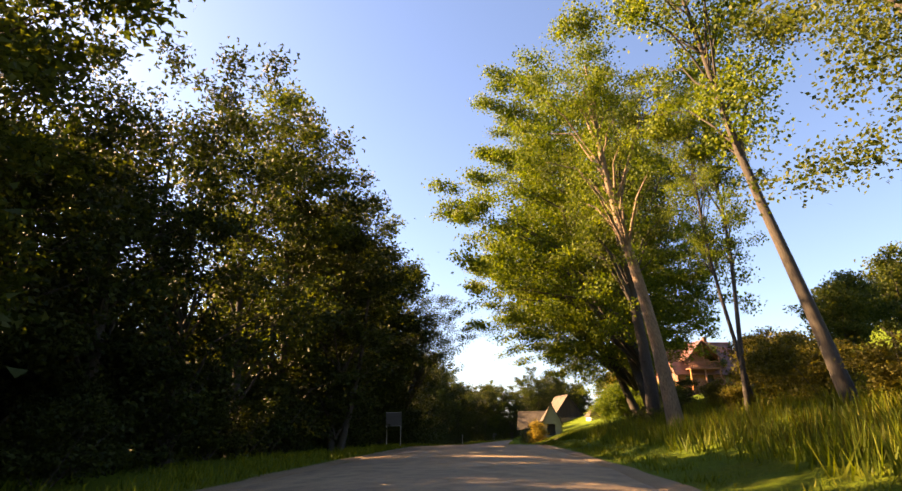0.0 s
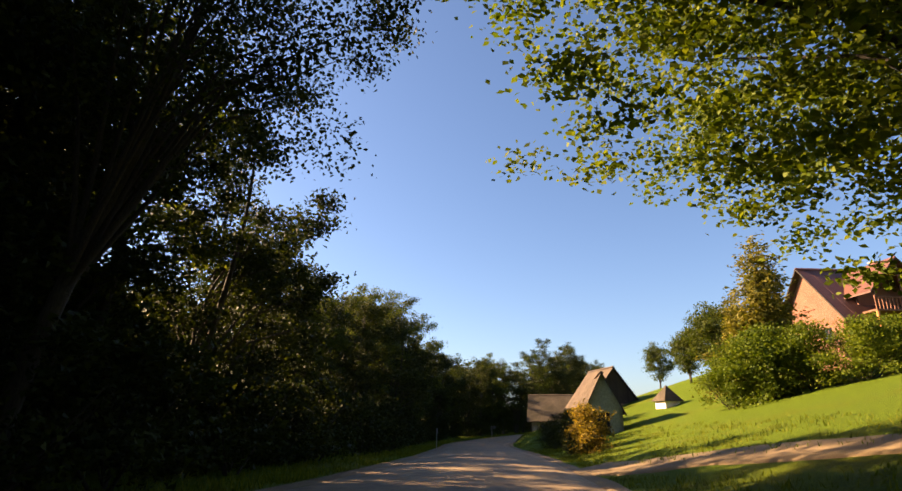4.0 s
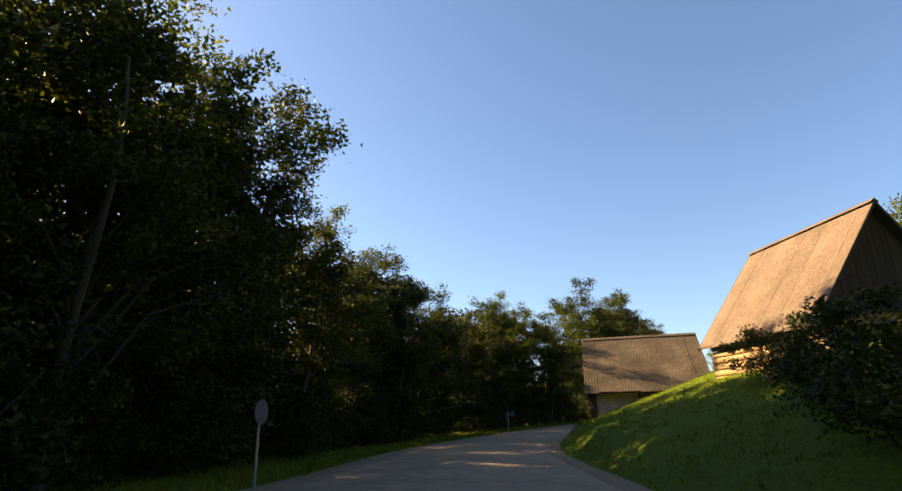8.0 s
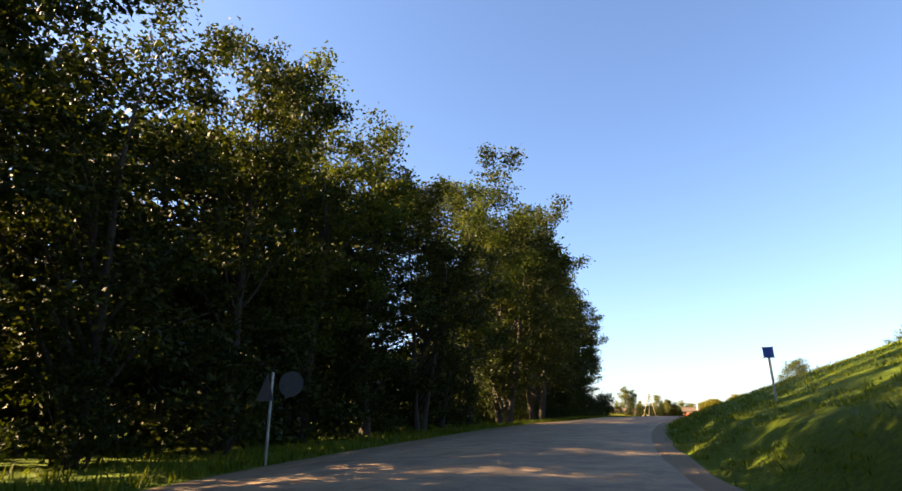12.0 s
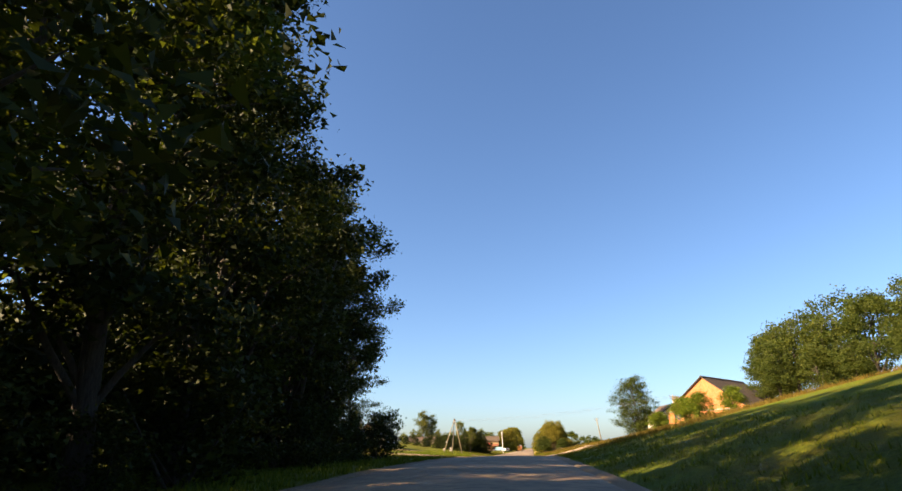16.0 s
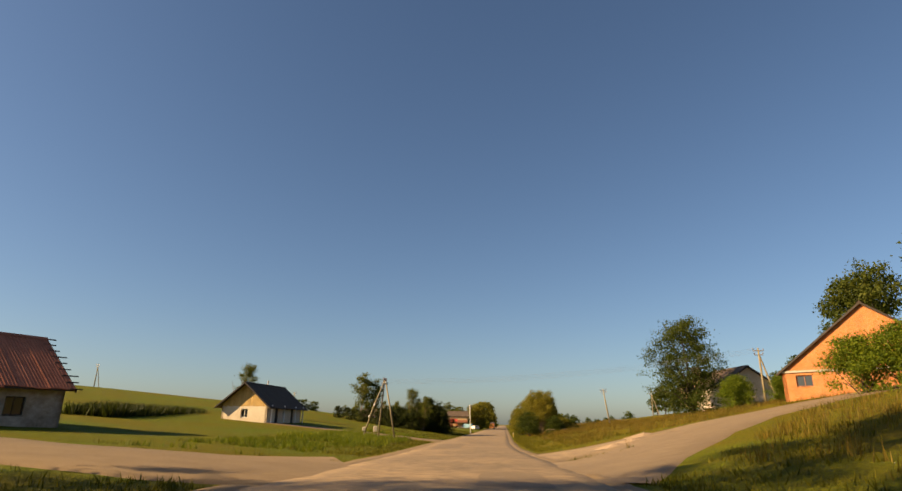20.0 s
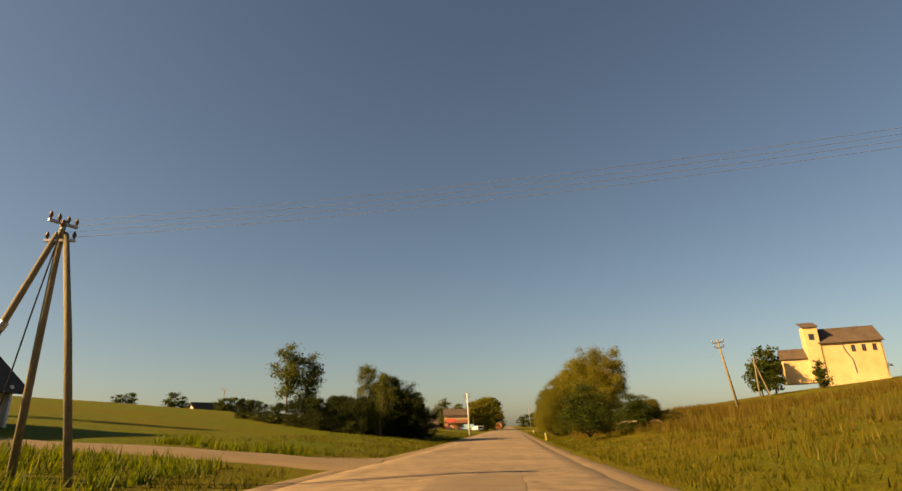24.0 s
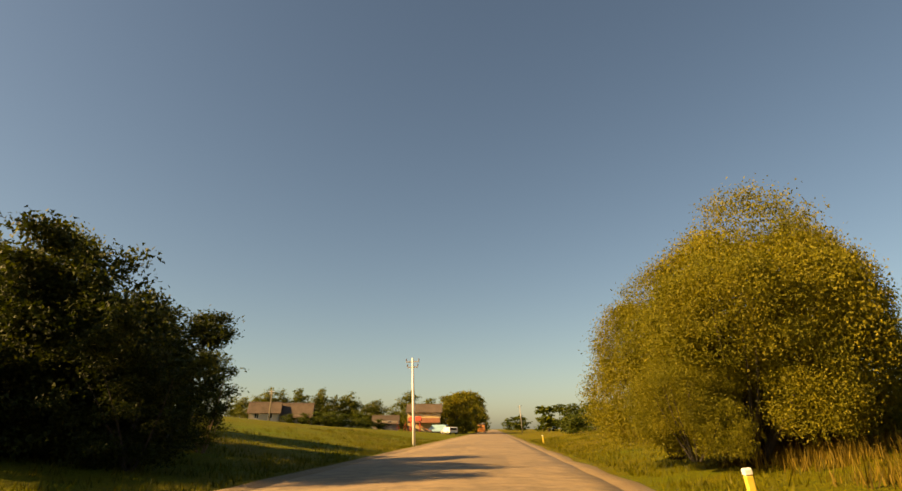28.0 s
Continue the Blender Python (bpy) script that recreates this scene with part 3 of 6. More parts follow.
def gable_building(name, label, category, m, length, width, height, rise, wall_mat, roof_mat, gable_mat=None, over=0.4, sheet=1.1, openings=None, seed=0, eave=0.5, gable_planks=0, frames=None, ragged=0.0, roof_name="roof_sheet", chimney=None):
    """A house or barn: ridge along x, base in the middle. openings: for 'front' (y-), 'back', 'left' (x-), 'right': (x0, z0, x1, z1, kind)."""
    ob = thing(name, label, category, m)
    openings = openings or {}
    hw, hl = width / 2, length / 2
    runs = {"front": (pose(-hl, -hw, 0), length), "back": (pose(hl, hw, 0, 0, 0, 180), length), "left": (pose(-hl, hw, 0, 0, 0, -90), width), "right": (pose(hl, -hw, 0, 0, 0, 90), width)}
    for side, (t, run) in runs.items():
        ops = openings.get(side, [])
        part("wall", wall_run(Mesh(), run, height, [o[:4] for o in ops], 0.28, t), wall_mat, ob)
        for x0, z0, x1, z1, kind in ops:
            inner = t @ pose(x0, 0.06, z0)
            if kind == "window":
                window(ob, inner, x1 - x0, z1 - z0, frame_mat=frames)
                # black panel behind the opening stands in for an unlit room
                part("unlit_room_panel", Mesh().box(0, 0.25, 0, x1 - x0, 0.3, z1 - z0, 0, inner), M_DARK, ob)
            elif kind == "door":
                door = part("door", Mesh().box(0, 0.04, 0, x1 - x0, 0.1, z1 - z0, 0.01, inner), M_PLANK_DARK, ob)
                part("door_handle", Mesh().box(0.12, -0.02, 1.0, 0.18, 0.04, 1.12, 0.01, inner), M_STEEL, door)
            else:
                part("unlit_room_panel", Mesh().box(0, 0.25, 0, x1 - x0, 0.3, z1 - z0, 0, inner), M_DARK, ob)
    for s in (-1, 1):
        x = s * (hl - 0.14)
        gm = gable_mat or wall_mat
        tri = [(-hw, height), (hw, height), (0, height + rise)]
        if gable_planks:
            n = gable_planks
            # black backing paints the shade seen between the planks
            g = part("gable", Mesh().add([(x - s * 0.06, y, z) for y, z in tri] + [(x - s * 0.1, y, z) for y, z in tri], [(0, 1, 2), (5, 4, 3), (0, 3, 4, 1), (1, 4, 5, 2), (2, 5, 3, 0)]), M_DARK, ob)
            rng = random.Random(seed + 7)
            for i in range(n):
                y0, y1 = -hw + width * i / n + 0.012, -hw + width * (i + 1) / n - 0.012
                top = lambda y: height + rise * (1 - abs(y) / hw)
                low = height - 0.25 - rng.uniform(0, 0.12)
                d = 0.14 + rng.uniform(0, 0.02)
                pts = [(x + s * e, y, z) for e in (0.0, d) for y, z in ((y0, low), (y1, low), (y1, max(low + 0.05, top(y1) - 0.04)), (y0, max(low + 0.05, top(y0) - 0.04)))]
                part("plank", Mesh().add(pts, [(0, 1, 2, 3), (7, 6, 5, 4), (0, 4, 5, 1), (1, 5, 6, 2), (2, 6, 7, 3), (3, 7, 4, 0)]), gm, g)
        else:
            pts = [(x + e, y, z) for e in (-0.14, 0.14) for y, z in tri]
            part("gable", Mesh().add(pts, [(0, 1, 2), (5, 4, 3), (0, 3, 4, 1), (1, 4, 5, 2), (2, 5, 3, 0)]), gm, ob)
    for side in (-1, 1):
        roof_slope(ob, length, hw, rise, over, side, roof_mat, sheet, base=height + 0.1, seed=seed + side, eave=eave, ragged=ragged, name=roof_name)
    part("ridge_cap", Mesh().prism([(-0.22, height + rise + 0.02), (0, height + rise + 0.2), (0.22, height + rise + 0.02), (0, height + rise + 0.12)], 0, length + 2 * over), roof_mat, ob,
         at=pose(hl + over, 0, 0, 0, 0, 90))
    slope = rise / hw
    for s in (-1, 1):
        for side in (-1, 1):
            x = s * (hl + over - 0.02)
            f = hw + eave
            pts = [(x + e, side * y, z) for e in (-0.03, 0.03) for y, z in ((0, height + rise + 0.12), (f, height + 0.12 - slope * eave), (f, height - 0.06 - slope * eave), (0, height + rise - 0.06))]
            part("barge_board", Mesh().add(pts, [(0, 1, 2, 3), (7, 6, 5, 4), (0, 4, 5, 1), (1, 5, 6, 2), (2, 6, 7, 3), (3, 7, 4, 0)]), M_PLANK_DARK, ob)
    if chimney:
        cx, cy, ch, cm = chimney
        st = part("chimney", Mesh().box(cx - 0.3, cy - 0.3, height, cx + 0.3, cy + 0.3, height + rise + ch, 0.02), cm, ob)
        part("chimney_cap", Mesh().box(cx - 0.38, cy - 0.38, height + rise + ch, cx + 0.38, cy + 0.38, height + rise + ch + 0.12, 0.02), M_CONCRETE, st)
    return ob


def on_ground(x, y, z, turn):
    return pose(x, y, z, 0, 0, turn)


# green-plastered barn above the bank
barn_a = gable_building("barn", "old barn with green-grey plastered gable and grey sheet roof, behind bushes", "barn", on_ground(10.0, 105.2, 1.0, 84), 6.6, 3.2, 2.2, 3.1, M_PLASTER_GREEN, M_ROOF_GREY,
                        seed=3, sheet=0.55, openings={"left": [(0.7, 0.0, 2.1, 1.9, "dark")]}, eave=0.3)
# log barn with a steep roof
barn_b = gable_building("log_barn", "log barn with a steep brown-grey sheet roof on a grassy bank", "barn", on_ground(14.75, 130.0, 2.1, 104), 7.2, 6.6, 2.7, 4.3, M_LOG, M_ROOF_GREY, gable_mat=M_PLANK_DARK,
                        seed=8, sheet=0.62, gable_planks=22, eave=0.75, over=0.5)
for i in range(8):
    z = 0.25 + i * 0.31
    for y in (-3.32, 3.32):
        part("log", Mesh().tube([(-3.9, y, z), (-2, y, z + 0.01), (2, y, z - 0.01), (3.9, y, z)], [0.15, 0.16, 0.155, 0.15], 8), M_LOG, barn_b, smooth=True)
# plank barn at the bend; tree shade is put into its board colour
barn_c = gable_building("plank_barn", "weathered plank barn, its boards coloured dark as in tree shade, with a mossy sheet roof beside the bend", "barn", on_ground(9.9, 147.2, 0.35, -8), 7.4, 7.8, 2.6, 3.5, M_PLASTER_OLD, M_ROOF_MOSS, gable_mat=M_PLANK_DARK,
                        seed=15, sheet=0.95, eave=0.9, over=0.55, gable_planks=30)
rng = random.Random(4)
for i in range(30):
    y0 = -3.9 + 7.8 * i / 30 + 0.01
    d = rng.uniform(0, 0.03)
    low = -0.35 - rng.uniform(0, 0.25)
    part("plank", Mesh().box(-3.78 - d, y0, low, -3.7, y0 + 7.8 / 30 - 0.02, 2.6 + rng.uniform(-0.1, 0.05), 0.006), M_PLANK_DARK, barn_c)
for x0 in (-3.6, -0.6, 1.8, 3.6):
    part("post", Mesh().box(x0 - 0.08, -4.0, -0.6, x0 + 0.08, -3.9, 2.6, 0.01), M_PLANK_DARK, barn_c)
for k in range(2):
    part("prop", Mesh().tube([(-4.2, 4.3 + 0.25 * k, 2.0), (-3.9, 4.0 + 0.2 * k, 1.0), (-3.7, 3.95, -0.5)], [0.025, 0.028, 0.03], 6), M_POLE, barn_c)
for i in range(12):
    y0 = i * 0.64 - 3.8
    part("stone", Mesh().box(-3.98, y0, -0.8, -3.74, y0 + 0.5 + 0.1 * math.sin(i * 5), -0.1 + 0.08 * math.sin(i * 3), 0.08), M_STONE, barn_c)

# small plastered house with a boarded gable
h2 = gable_building("small_house", "small cream house with yellow boarded gable and dark roof", "house", on_ground(68.0, 314.1, 1.55, 51), 10.6, 6.0, 2.6, 2.5, M_PLASTER, M_ROOF_DARK, gable_mat=M_PLANK_YELLOW,
                    seed=21, gable_planks=18, eave=0.7, over=0.75, sheet=0.9, openings={"left": [(2.55, 0.95, 3.45, 2.0, "window")], "front": [(2.3, 0, 3.2, 2.1, "door"), (7.2, 0, 8.1, 2.1, "door"), (4.6, 1.0, 5.4, 1.9, "window")]})
part("flue", Mesh().tube([(1.2, 0.4, 4.4), (1.2, 0.4, 5.9)], [0.09, 0.09], 8), M_STEEL, h2)
for i, x in enumerate((-4.9, -1.2, 2.4, 5.0)):
    part("rafter_post", Mesh().box(x - 0.07, -3.5, 0, x + 0.07, -3.36, 2.5, 0.01), M_WHITE, h2)

# whitewashed barn with a clay tile roof
lb = gable_building("tile_barn", "old whitewashed barn with a rusty red tile roof and broken eaves", "barn", on_ground(37.1, 274.75, 1.35, 30), 19.0, 8.2, 2.7, 2.9, M_PLASTER_OLD, M_TILE, gable_mat=M_PLANK_DARK,
                    seed=33, sheet=0.75, eave=0.6, over=0.3, gable_planks=20,
                    openings={"front": [(3.2, 0, 4.7, 2.2, "dark"), (6.2, 0, 7.7, 2.2, "dark"), (10.4, 0.9, 11.4, 1.9, "window"), (12.6, 0, 14.2, 2.3, "dark"), (16.0, 0.9, 17.0, 1.9, "window")]}, frames=M_PLANK_DARK)
for i in range(9):
    f = i / 8
    part("batten", Mesh().box(9.4, -4.7 * f - 0.04, 5.65 - 3.25 * f, 10.35 - 0.3 * math.sin(i * 2.1) ** 2, -4.7 * f + 0.05, 5.72 - 3.25 * f, 0.008), M_PLANK_DARK, lb)

# orange brick farm building on the hillside
oh = gable_building("brick_barn", "orange brick farm building with a broad gable on a dry hillside", "building", on_ground(106.6, 256.8, 4.9, 12.5), 15.0, 12.8, 1.7, 5.0, M_BRICK_ORANGE, M_ROOF_DARK,
                    seed=41, sheet=1.2, eave=0.35, over=0.3, openings={"left": [(1.0, 0.5, 2.2, 1.4, "window"), (10.2, 0.1, 11.6, 1.5, "dark")]}, frames=M_WOOD_RED)
part("band", Mesh().box(-7.62, -6.4, 1.62, -7.5, 6.4, 1.78, 0.01), M_CONCRETE, oh)
gable_building("low_building", "low white building with a brown sheet roof behind a tree", "building", on_ground(116.6, 278.0, 4.5, 60), 7.4, 6.0, 2.6, 2.0, M_PLASTER, M_ROOF_GREY, seed=45,
               openings={"front": [(1.2, 1, 2.4, 2.1, "window"), (4.6, 1, 5.8, 2.1, "window")]})

# yellow mill with a tower
mill = gable_building("mill", "yellow plastered mill building with brown roof and a square tower", "building", on_ground(183.2, 324.6, 8.0, -53) @ Matrix.Diagonal((0.76, 0.84, 0.84, 1)), 11.0, 9.0, 6.0, 3.0, M_PLASTER_YELLOW, M_ROOF_GREY, seed=51,
                      openings={"front": [(5.4, 3.9, 6.2, 5.2, "window"), (7.3, 3.9, 8.1, 5.2, "window"), (9.2, 3.9, 10.0, 5.2, "window")]}, frames=M_WOOD_RED)
part("foundation", Mesh().box(-5.6, -4.6, -4.0, 5.6, 4.6, -1.0, 0.03), M_PLASTER_YELLOW, mill)
part("tower", Mesh().box(-8.20, -4.6, -1.5, -5.52, -0.6, 9.3, 0.03), M_PLASTER_YELLOW, mill)
part("tower_roof", Mesh().add([(-8.50, -4.9, 9.2), (-5.30, -4.9, 9.2), (-5.30, -0.3, 10.6), (-8.50, -0.3, 10.6), (-8.50, -4.9, 9.05), (-5.30, -4.9, 9.05), (-5.30, -0.3, 10.45), (-8.50, -0.3, 10.45)],
                              [(0, 1, 2, 3), (7, 6, 5, 4), (0, 4, 5, 1), (1, 5, 6, 2), (2, 6, 7, 3), (3, 7, 4, 0)]), M_ROOF_GREY, mill)
part("tower_window", Mesh().box(-7.40, -4.66, 6.6, -6.40, -4.58, 7.8, 0.01), M_GLASS, mill)
part("downpipe", Mesh().tube([(-1.80, -4.62, 5.8), (-1.40, -4.7, 4.2), (-0.40, -4.65, 2.4), (-0.20, -4.62, 0)], [0.08] * 4, 7), M_STEEL, mill)
part("annex", Mesh().box(-13.0, -3.6, -1.5, -8.20, 1.5, 3.2, 0.03), M_PLASTER_YELLOW, mill)
part("annex_roof", Mesh().add([(-13.30, -4.0, 3.2), (-8.22, -4.0, 3.2), (-8.22, -1.0, 5.4), (-13.30, -1.0, 5.4), (-13.30, 1.9, 3.2), (-8.22, 1.9, 3.2)], [(0, 1, 2, 3), (3, 2, 5, 4), (0, 3, 4), (1, 5, 2), (0, 4, 5, 1)]), M_ROOF_GREY, mill)

# brick house with balcony and porch
hz = place(106, 38.6).z
hp = place(106, 38.6)
rh = gable_building("brick_house", "two-storey red brick house with metal roof, balcony and porch", "house", on_ground(hp.x, hp.y, hz + 0.1, 8) @ Matrix.Scale(1.15, 4), 10.5, 8.0, 3.0, 4.6, M_BRICK_RED, M_METAL_RED, seed=61, sheet=0.55,
                    eave=0.8, over=0.6, roof_name="roof_panel", frames=M_WOOD_RED,
                    openings={"left": [(1.0, 0.9, 2.2, 2.2, "window"), (5.0, 0.9, 6.2, 2.2, "window")], "front": [(1.2, 0.9, 2.4, 2.2, "window"), (4.4, 0, 5.6, 2.3, "door"), (7.4, 0.9, 8.6, 2.2, "window")]},
                    chimney=(2.2, 0.6, 1.0, M_BRICK_RED))
window(rh, pose(-5.27, 0.6, 4.0, 0, 0, -90), 1.2, 1.2, frame_mat=M_WOOD_RED)
# projecting gable over the balcony
bx = -1.5
part("dormer_wall", Mesh().prism([(bx - 2.0, 3.0), (bx + 2.0, 3.0), (bx + 2.0, 5.0), (bx, 7.0), (bx - 2.0, 5.0)], -3.4, -0.5), M_WOOD_RED, rh)
for s in (-1, 1):
    part("dormer_roof", Mesh().add([(bx, -5.6, 7.35), (bx, 0, 7.35), (bx + s * 2.7, 0, 4.5), (bx + s * 2.7, -5.6, 4.5), (bx, -5.6, 7.22), (bx, 0, 7.22), (bx + s * 2.7, 0, 4.37), (bx + s * 2.7, -5.6, 4.37)],
                                   [(0, 1, 2, 3), (7, 6, 5, 4), (0, 4, 5, 1), (1, 5, 6, 2), (2, 6, 7, 3), (3, 7, 4, 0)]), M_METAL_RED, rh)
balcony = part("balcony", Mesh().box(bx - 2.4, -5.5, 2.95, bx + 2.4, -4.0, 3.12, 0.02), M_WOOD_RED, rh)
for i in range(17):
    x = bx - 2.35 + i * 4.7 / 16
    part("baluster", Mesh().box(x - 0.03, -5.48, 3.12, x + 0.03, -5.42, 4.0, 0), M_WOOD_RED, balcony)
part("handrail", Mesh().box(bx - 2.4, -5.52, 4.0, bx + 2.4, -5.38, 4.1, 0.01), M_WOOD_RED, balcony)
for x in (bx - 2.3, bx, bx + 2.3):
    part("porch_post", Mesh().tube([(x, -5.4, -0.4), (x, -5.4, 2.95)], [0.13, 0.12], 9), M_ORANGE if x < bx else M_WOOD_RED, rh)
    part("balcony_post", Mesh().box(x - 0.06, -5.5, 4.1, x + 0.06, -5.38, 4.9 + 1.9 * (x == bx), 0.01), M_WOOD_RED, rh)

# little hay shed on the lawn
sp = place(112, 20)
shed = thing("hay_shed", "small grey tent-roofed shed standing on a sunny lawn", "shed", on_ground(sp.x, sp.y, sp.z, 20))
part("roof", Mesh().add([(-1.2, -1.2, 0.5), (1.2, -1.2, 0.5), (1.2, 1.2, 0.5), (-1.2, 1.2, 0.5), (0, 0, 2.2)], [(0, 1, 4), (1, 2, 4), (2, 3, 4), (3, 0, 4), (3, 2, 1, 0)]), M_ROOF_MOSS, shed)
part("body", Mesh().box(-0.9, -0.9, -0.3, 0.9, 0.9, 0.6, 0.03), M_WHITE, shed)


# ---- trees ----
def leaf_data(name, rng, centres, spread, per, size, material, droop=0.0, up=0.5, kite=False):
    """Many small leaves, each a folded blade of its own, in clumps round the centres."""
    c = np.repeat(np.asarray(centres), per, axis=0)
    n = len(c)
    pos = c + rng.normal(size=(n, 3)) * np.array([spread, spread, spread * 0.6])
    nor = rng.normal(size=(n, 3)) + np.array([0, 0, up])
    nor /= np.linalg.norm(nor, axis=1)[:, None]
    ax = rng.normal(size=(n, 3)) + np.array([0, 0, -droop * 2])
    ax -= nor * (ax * nor).sum(1)[:, None]
    ax /= np.linalg.norm(ax, axis=1)[:, None] + 1e-9
    bi = np.cross(nor, ax)
    sz = size * rng.uniform(0.65, 1.3, (n, 1))
    if kite:
        v = np.empty((n, 4, 3))
        v[:, 0] = pos - ax * sz * 0.5
        v[:, 1] = pos + bi * sz * 0.36 - ax * sz * 0.05 + nor * sz * 0.1
        v[:, 2] = pos + ax * sz * 0.5
        v[:, 3] = pos - bi * sz * 0.36 - ax * sz * 0.05 + nor * sz * 0.1
        return quads(name, v.reshape(-1, 3), n, material)
    v = np.empty((n, 3, 3))
    side = rng.uniform(-0.15, 0.35, (n, 1))
    v[:, 0] = pos - ax * sz * 0.55
    v[:, 1] = pos + bi * sz * 0.4 + ax * sz * side
    v[:, 2] = pos - bi * sz * 0.4 + ax * sz * 0.5
    return quads(name, v.reshape(-1, 3), n, material, 3)


def quads(name, v, n, material, corners=4):
    me = bpy.data.meshes.new(name)
    me.vertices.add(n * corners)
    me.vertices.foreach_set("co", np.ascontiguousarray(v, dtype=np.float32).ravel())
    me.loops.add(n * corners)
    me.loops.foreach_set("vertex_index", np.arange(n * corners, dtype=np.int32))
    me.polygons.add(n)
    me.polygons.foreach_set("loop_start", np.arange(0, n * corners, corners, dtype=np.int32))
    me.polygons.foreach_set("loop_total", np.full(n, corners, dtype=np.int32))
    me.update(calc_edges=True)
    me.validate()
    me.materials.append(material)
    return me


SHAPES = {"oak": lambda h: math.sin(math.pi * min(1, 0.08 + 0.9 * h ** 0.85)) ** 0.55, "tall": lambda h: (math.sin(math.pi * min(1, 0.1 + 0.88 * h ** 0.75)) ** 0.7) * (1 - 0.25 * h),
          "cone": lambda h: (1.02 - h) ** 0.85, "bush": lambda h: math.sqrt(max(0.02, 1 - (h * 0.98) ** 2.2)), "egg": lambda h: min(1.0, (h / 0.25 + 0.25) ** 0.55) * math.sqrt(max(0.03, 1 - max(0.0, (h - 0.42) / 0.6) ** 2)), "open": lambda h: math.sin(math.pi * min(1, 0.05 + 0.9 * h)) ** 0.8}


def tree_proto(name, seed, height, radius, crown_from, shape, material, bark, clumps=230, per=40, size=0.34, spread=0.5, trunk=0.22, lean=0.0, forks=1, droop=0.0, limbs=16, shoots=0, gap=-0.28, shell=0.42, fan=1.0, shift=(0, 0), kite=False, lobes=0.62):
    """The meshes of one tree: a trunk with limbs, and a crown of leaf clumps with an uneven outline."""
    rng = np.random.default_rng(seed)
    prof = SHAPES[shape]
    ch = height - crown_from
    wob = lambda z, k: np.array([0.35 * math.sin(z * 0.35 + k) + lean * z, 0.35 * math.cos(z * 0.27 + k * 2), 0]) * min(1, z / height + 0.2)
    centres, boughs = [], []
    ofv = Vector(rng.uniform(0, 50, 3).tolist())
    count = clumps if shape == "cone" else max(9, clumps // 4 if clumps >= 160 else clumps // 2)
    tries = 0
    while len(boughs) < count:
        tries += 1
        h = rng.random() ** 0.9
        r = prof(h)
        if rng.random() > r ** 1.2 + 0.1:
            continue
        a = rng.uniform(0, 2 * math.pi)
        dv = Vector((math.cos(a), math.sin(a), h * 2.2))
        lobe = 0.72 + 0.2 * (0.62 - lobes) + lobes * (noise.noise(dv * 1.5 + ofv) + 0.4 * noise.noise(dv * 3.7 + ofv))
        if noise.noise(dv * 2.6 + ofv * 1.7) < gap:
            continue
        rho = radius * r * lobe * rng.random() ** shell
        z = crown_from + ch * h
        c = np.array([rho * math.cos(a), rho * math.sin(a), z - droop * 0.25 * rho]) + wob(z, seed) + np.array([shift[0], shift[1], 0])
        if tries < count * 12 and any(np.linalg.norm(c - e) < radius * 0.12 for e in boughs):
            continue
        boughs.append(c)
        # each bough is a flattened spray of leaf clumps, hanging a little at its rim
        br = radius * rng.uniform(0.16, 0.28)
        out = np.array([math.cos(a), math.sin(a), 0.1])
        side = np.array([-math.sin(a), math.cos(a), 0.0])
        for _ in range(max(1, round(clumps / count))):
            o, e = rng.normal(0, 0.62), rng.normal(0, 0.55)
            centres.append(c + out * br * o + side * br * e + np.array([0, 0, br * (rng.normal(0, 0.36) - 0.15 * (o * o + e * e))]))
    rim = sorted(centres, key=lambda c: -(np.hypot(c[0], c[1]) / radius + (c[2] - crown_from) / ch + 0.5 * rng.random()))[:shoots]
    for c in rim:
        dv = np.array([c[0], c[1], 0]) / (np.hypot(c[0], c[1]) + 0.1) * rng.uniform(0.2, 0.8) + np.array([0, 0, rng.uniform(0.4, 1.0) * (1 if droop < 0.3 else 0.2)])
        for k in (0.45, 0.8, 1.1, 1.35):
            centres.append(c + dv * k * radius * 0.2)
    wood = Mesh()
    top = crown_from + ch * (0.82 if forks == 1 else 0.66)
    zs = [-0.4] + [top * i / 9 for i in range(10)]
    for f in range(forks):
        sx, sy = (0.0, 0.0) if forks == 1 else (1.1 * fan * math.cos(f * 2.4 + seed), 1.1 * fan * math.sin(f * 2.4 + seed))
        pts = [Vector(wob(max(z, 0), seed).tolist()) + Vector((sx * (0.25 * fan * fan + z / top * 1.6), sy * (0.25 * fan * fan + z / top * 1.6), z)) + Vector((shift[0], shift[1], 0)) * max(0.0, z / top) for z in zs]
        wood.tube(pts, [trunk * (1.35 if i == 0 else 1.15 if i == 1 else 1 - 0.088 * (i - 1)) * (1 if forks == 1 else 0.75) for i in range(11)], 9)
    far = sorted(boughs, key=lambda c: -math.hypot(c[0], c[1]) + radius * 0.8 * rng.random())
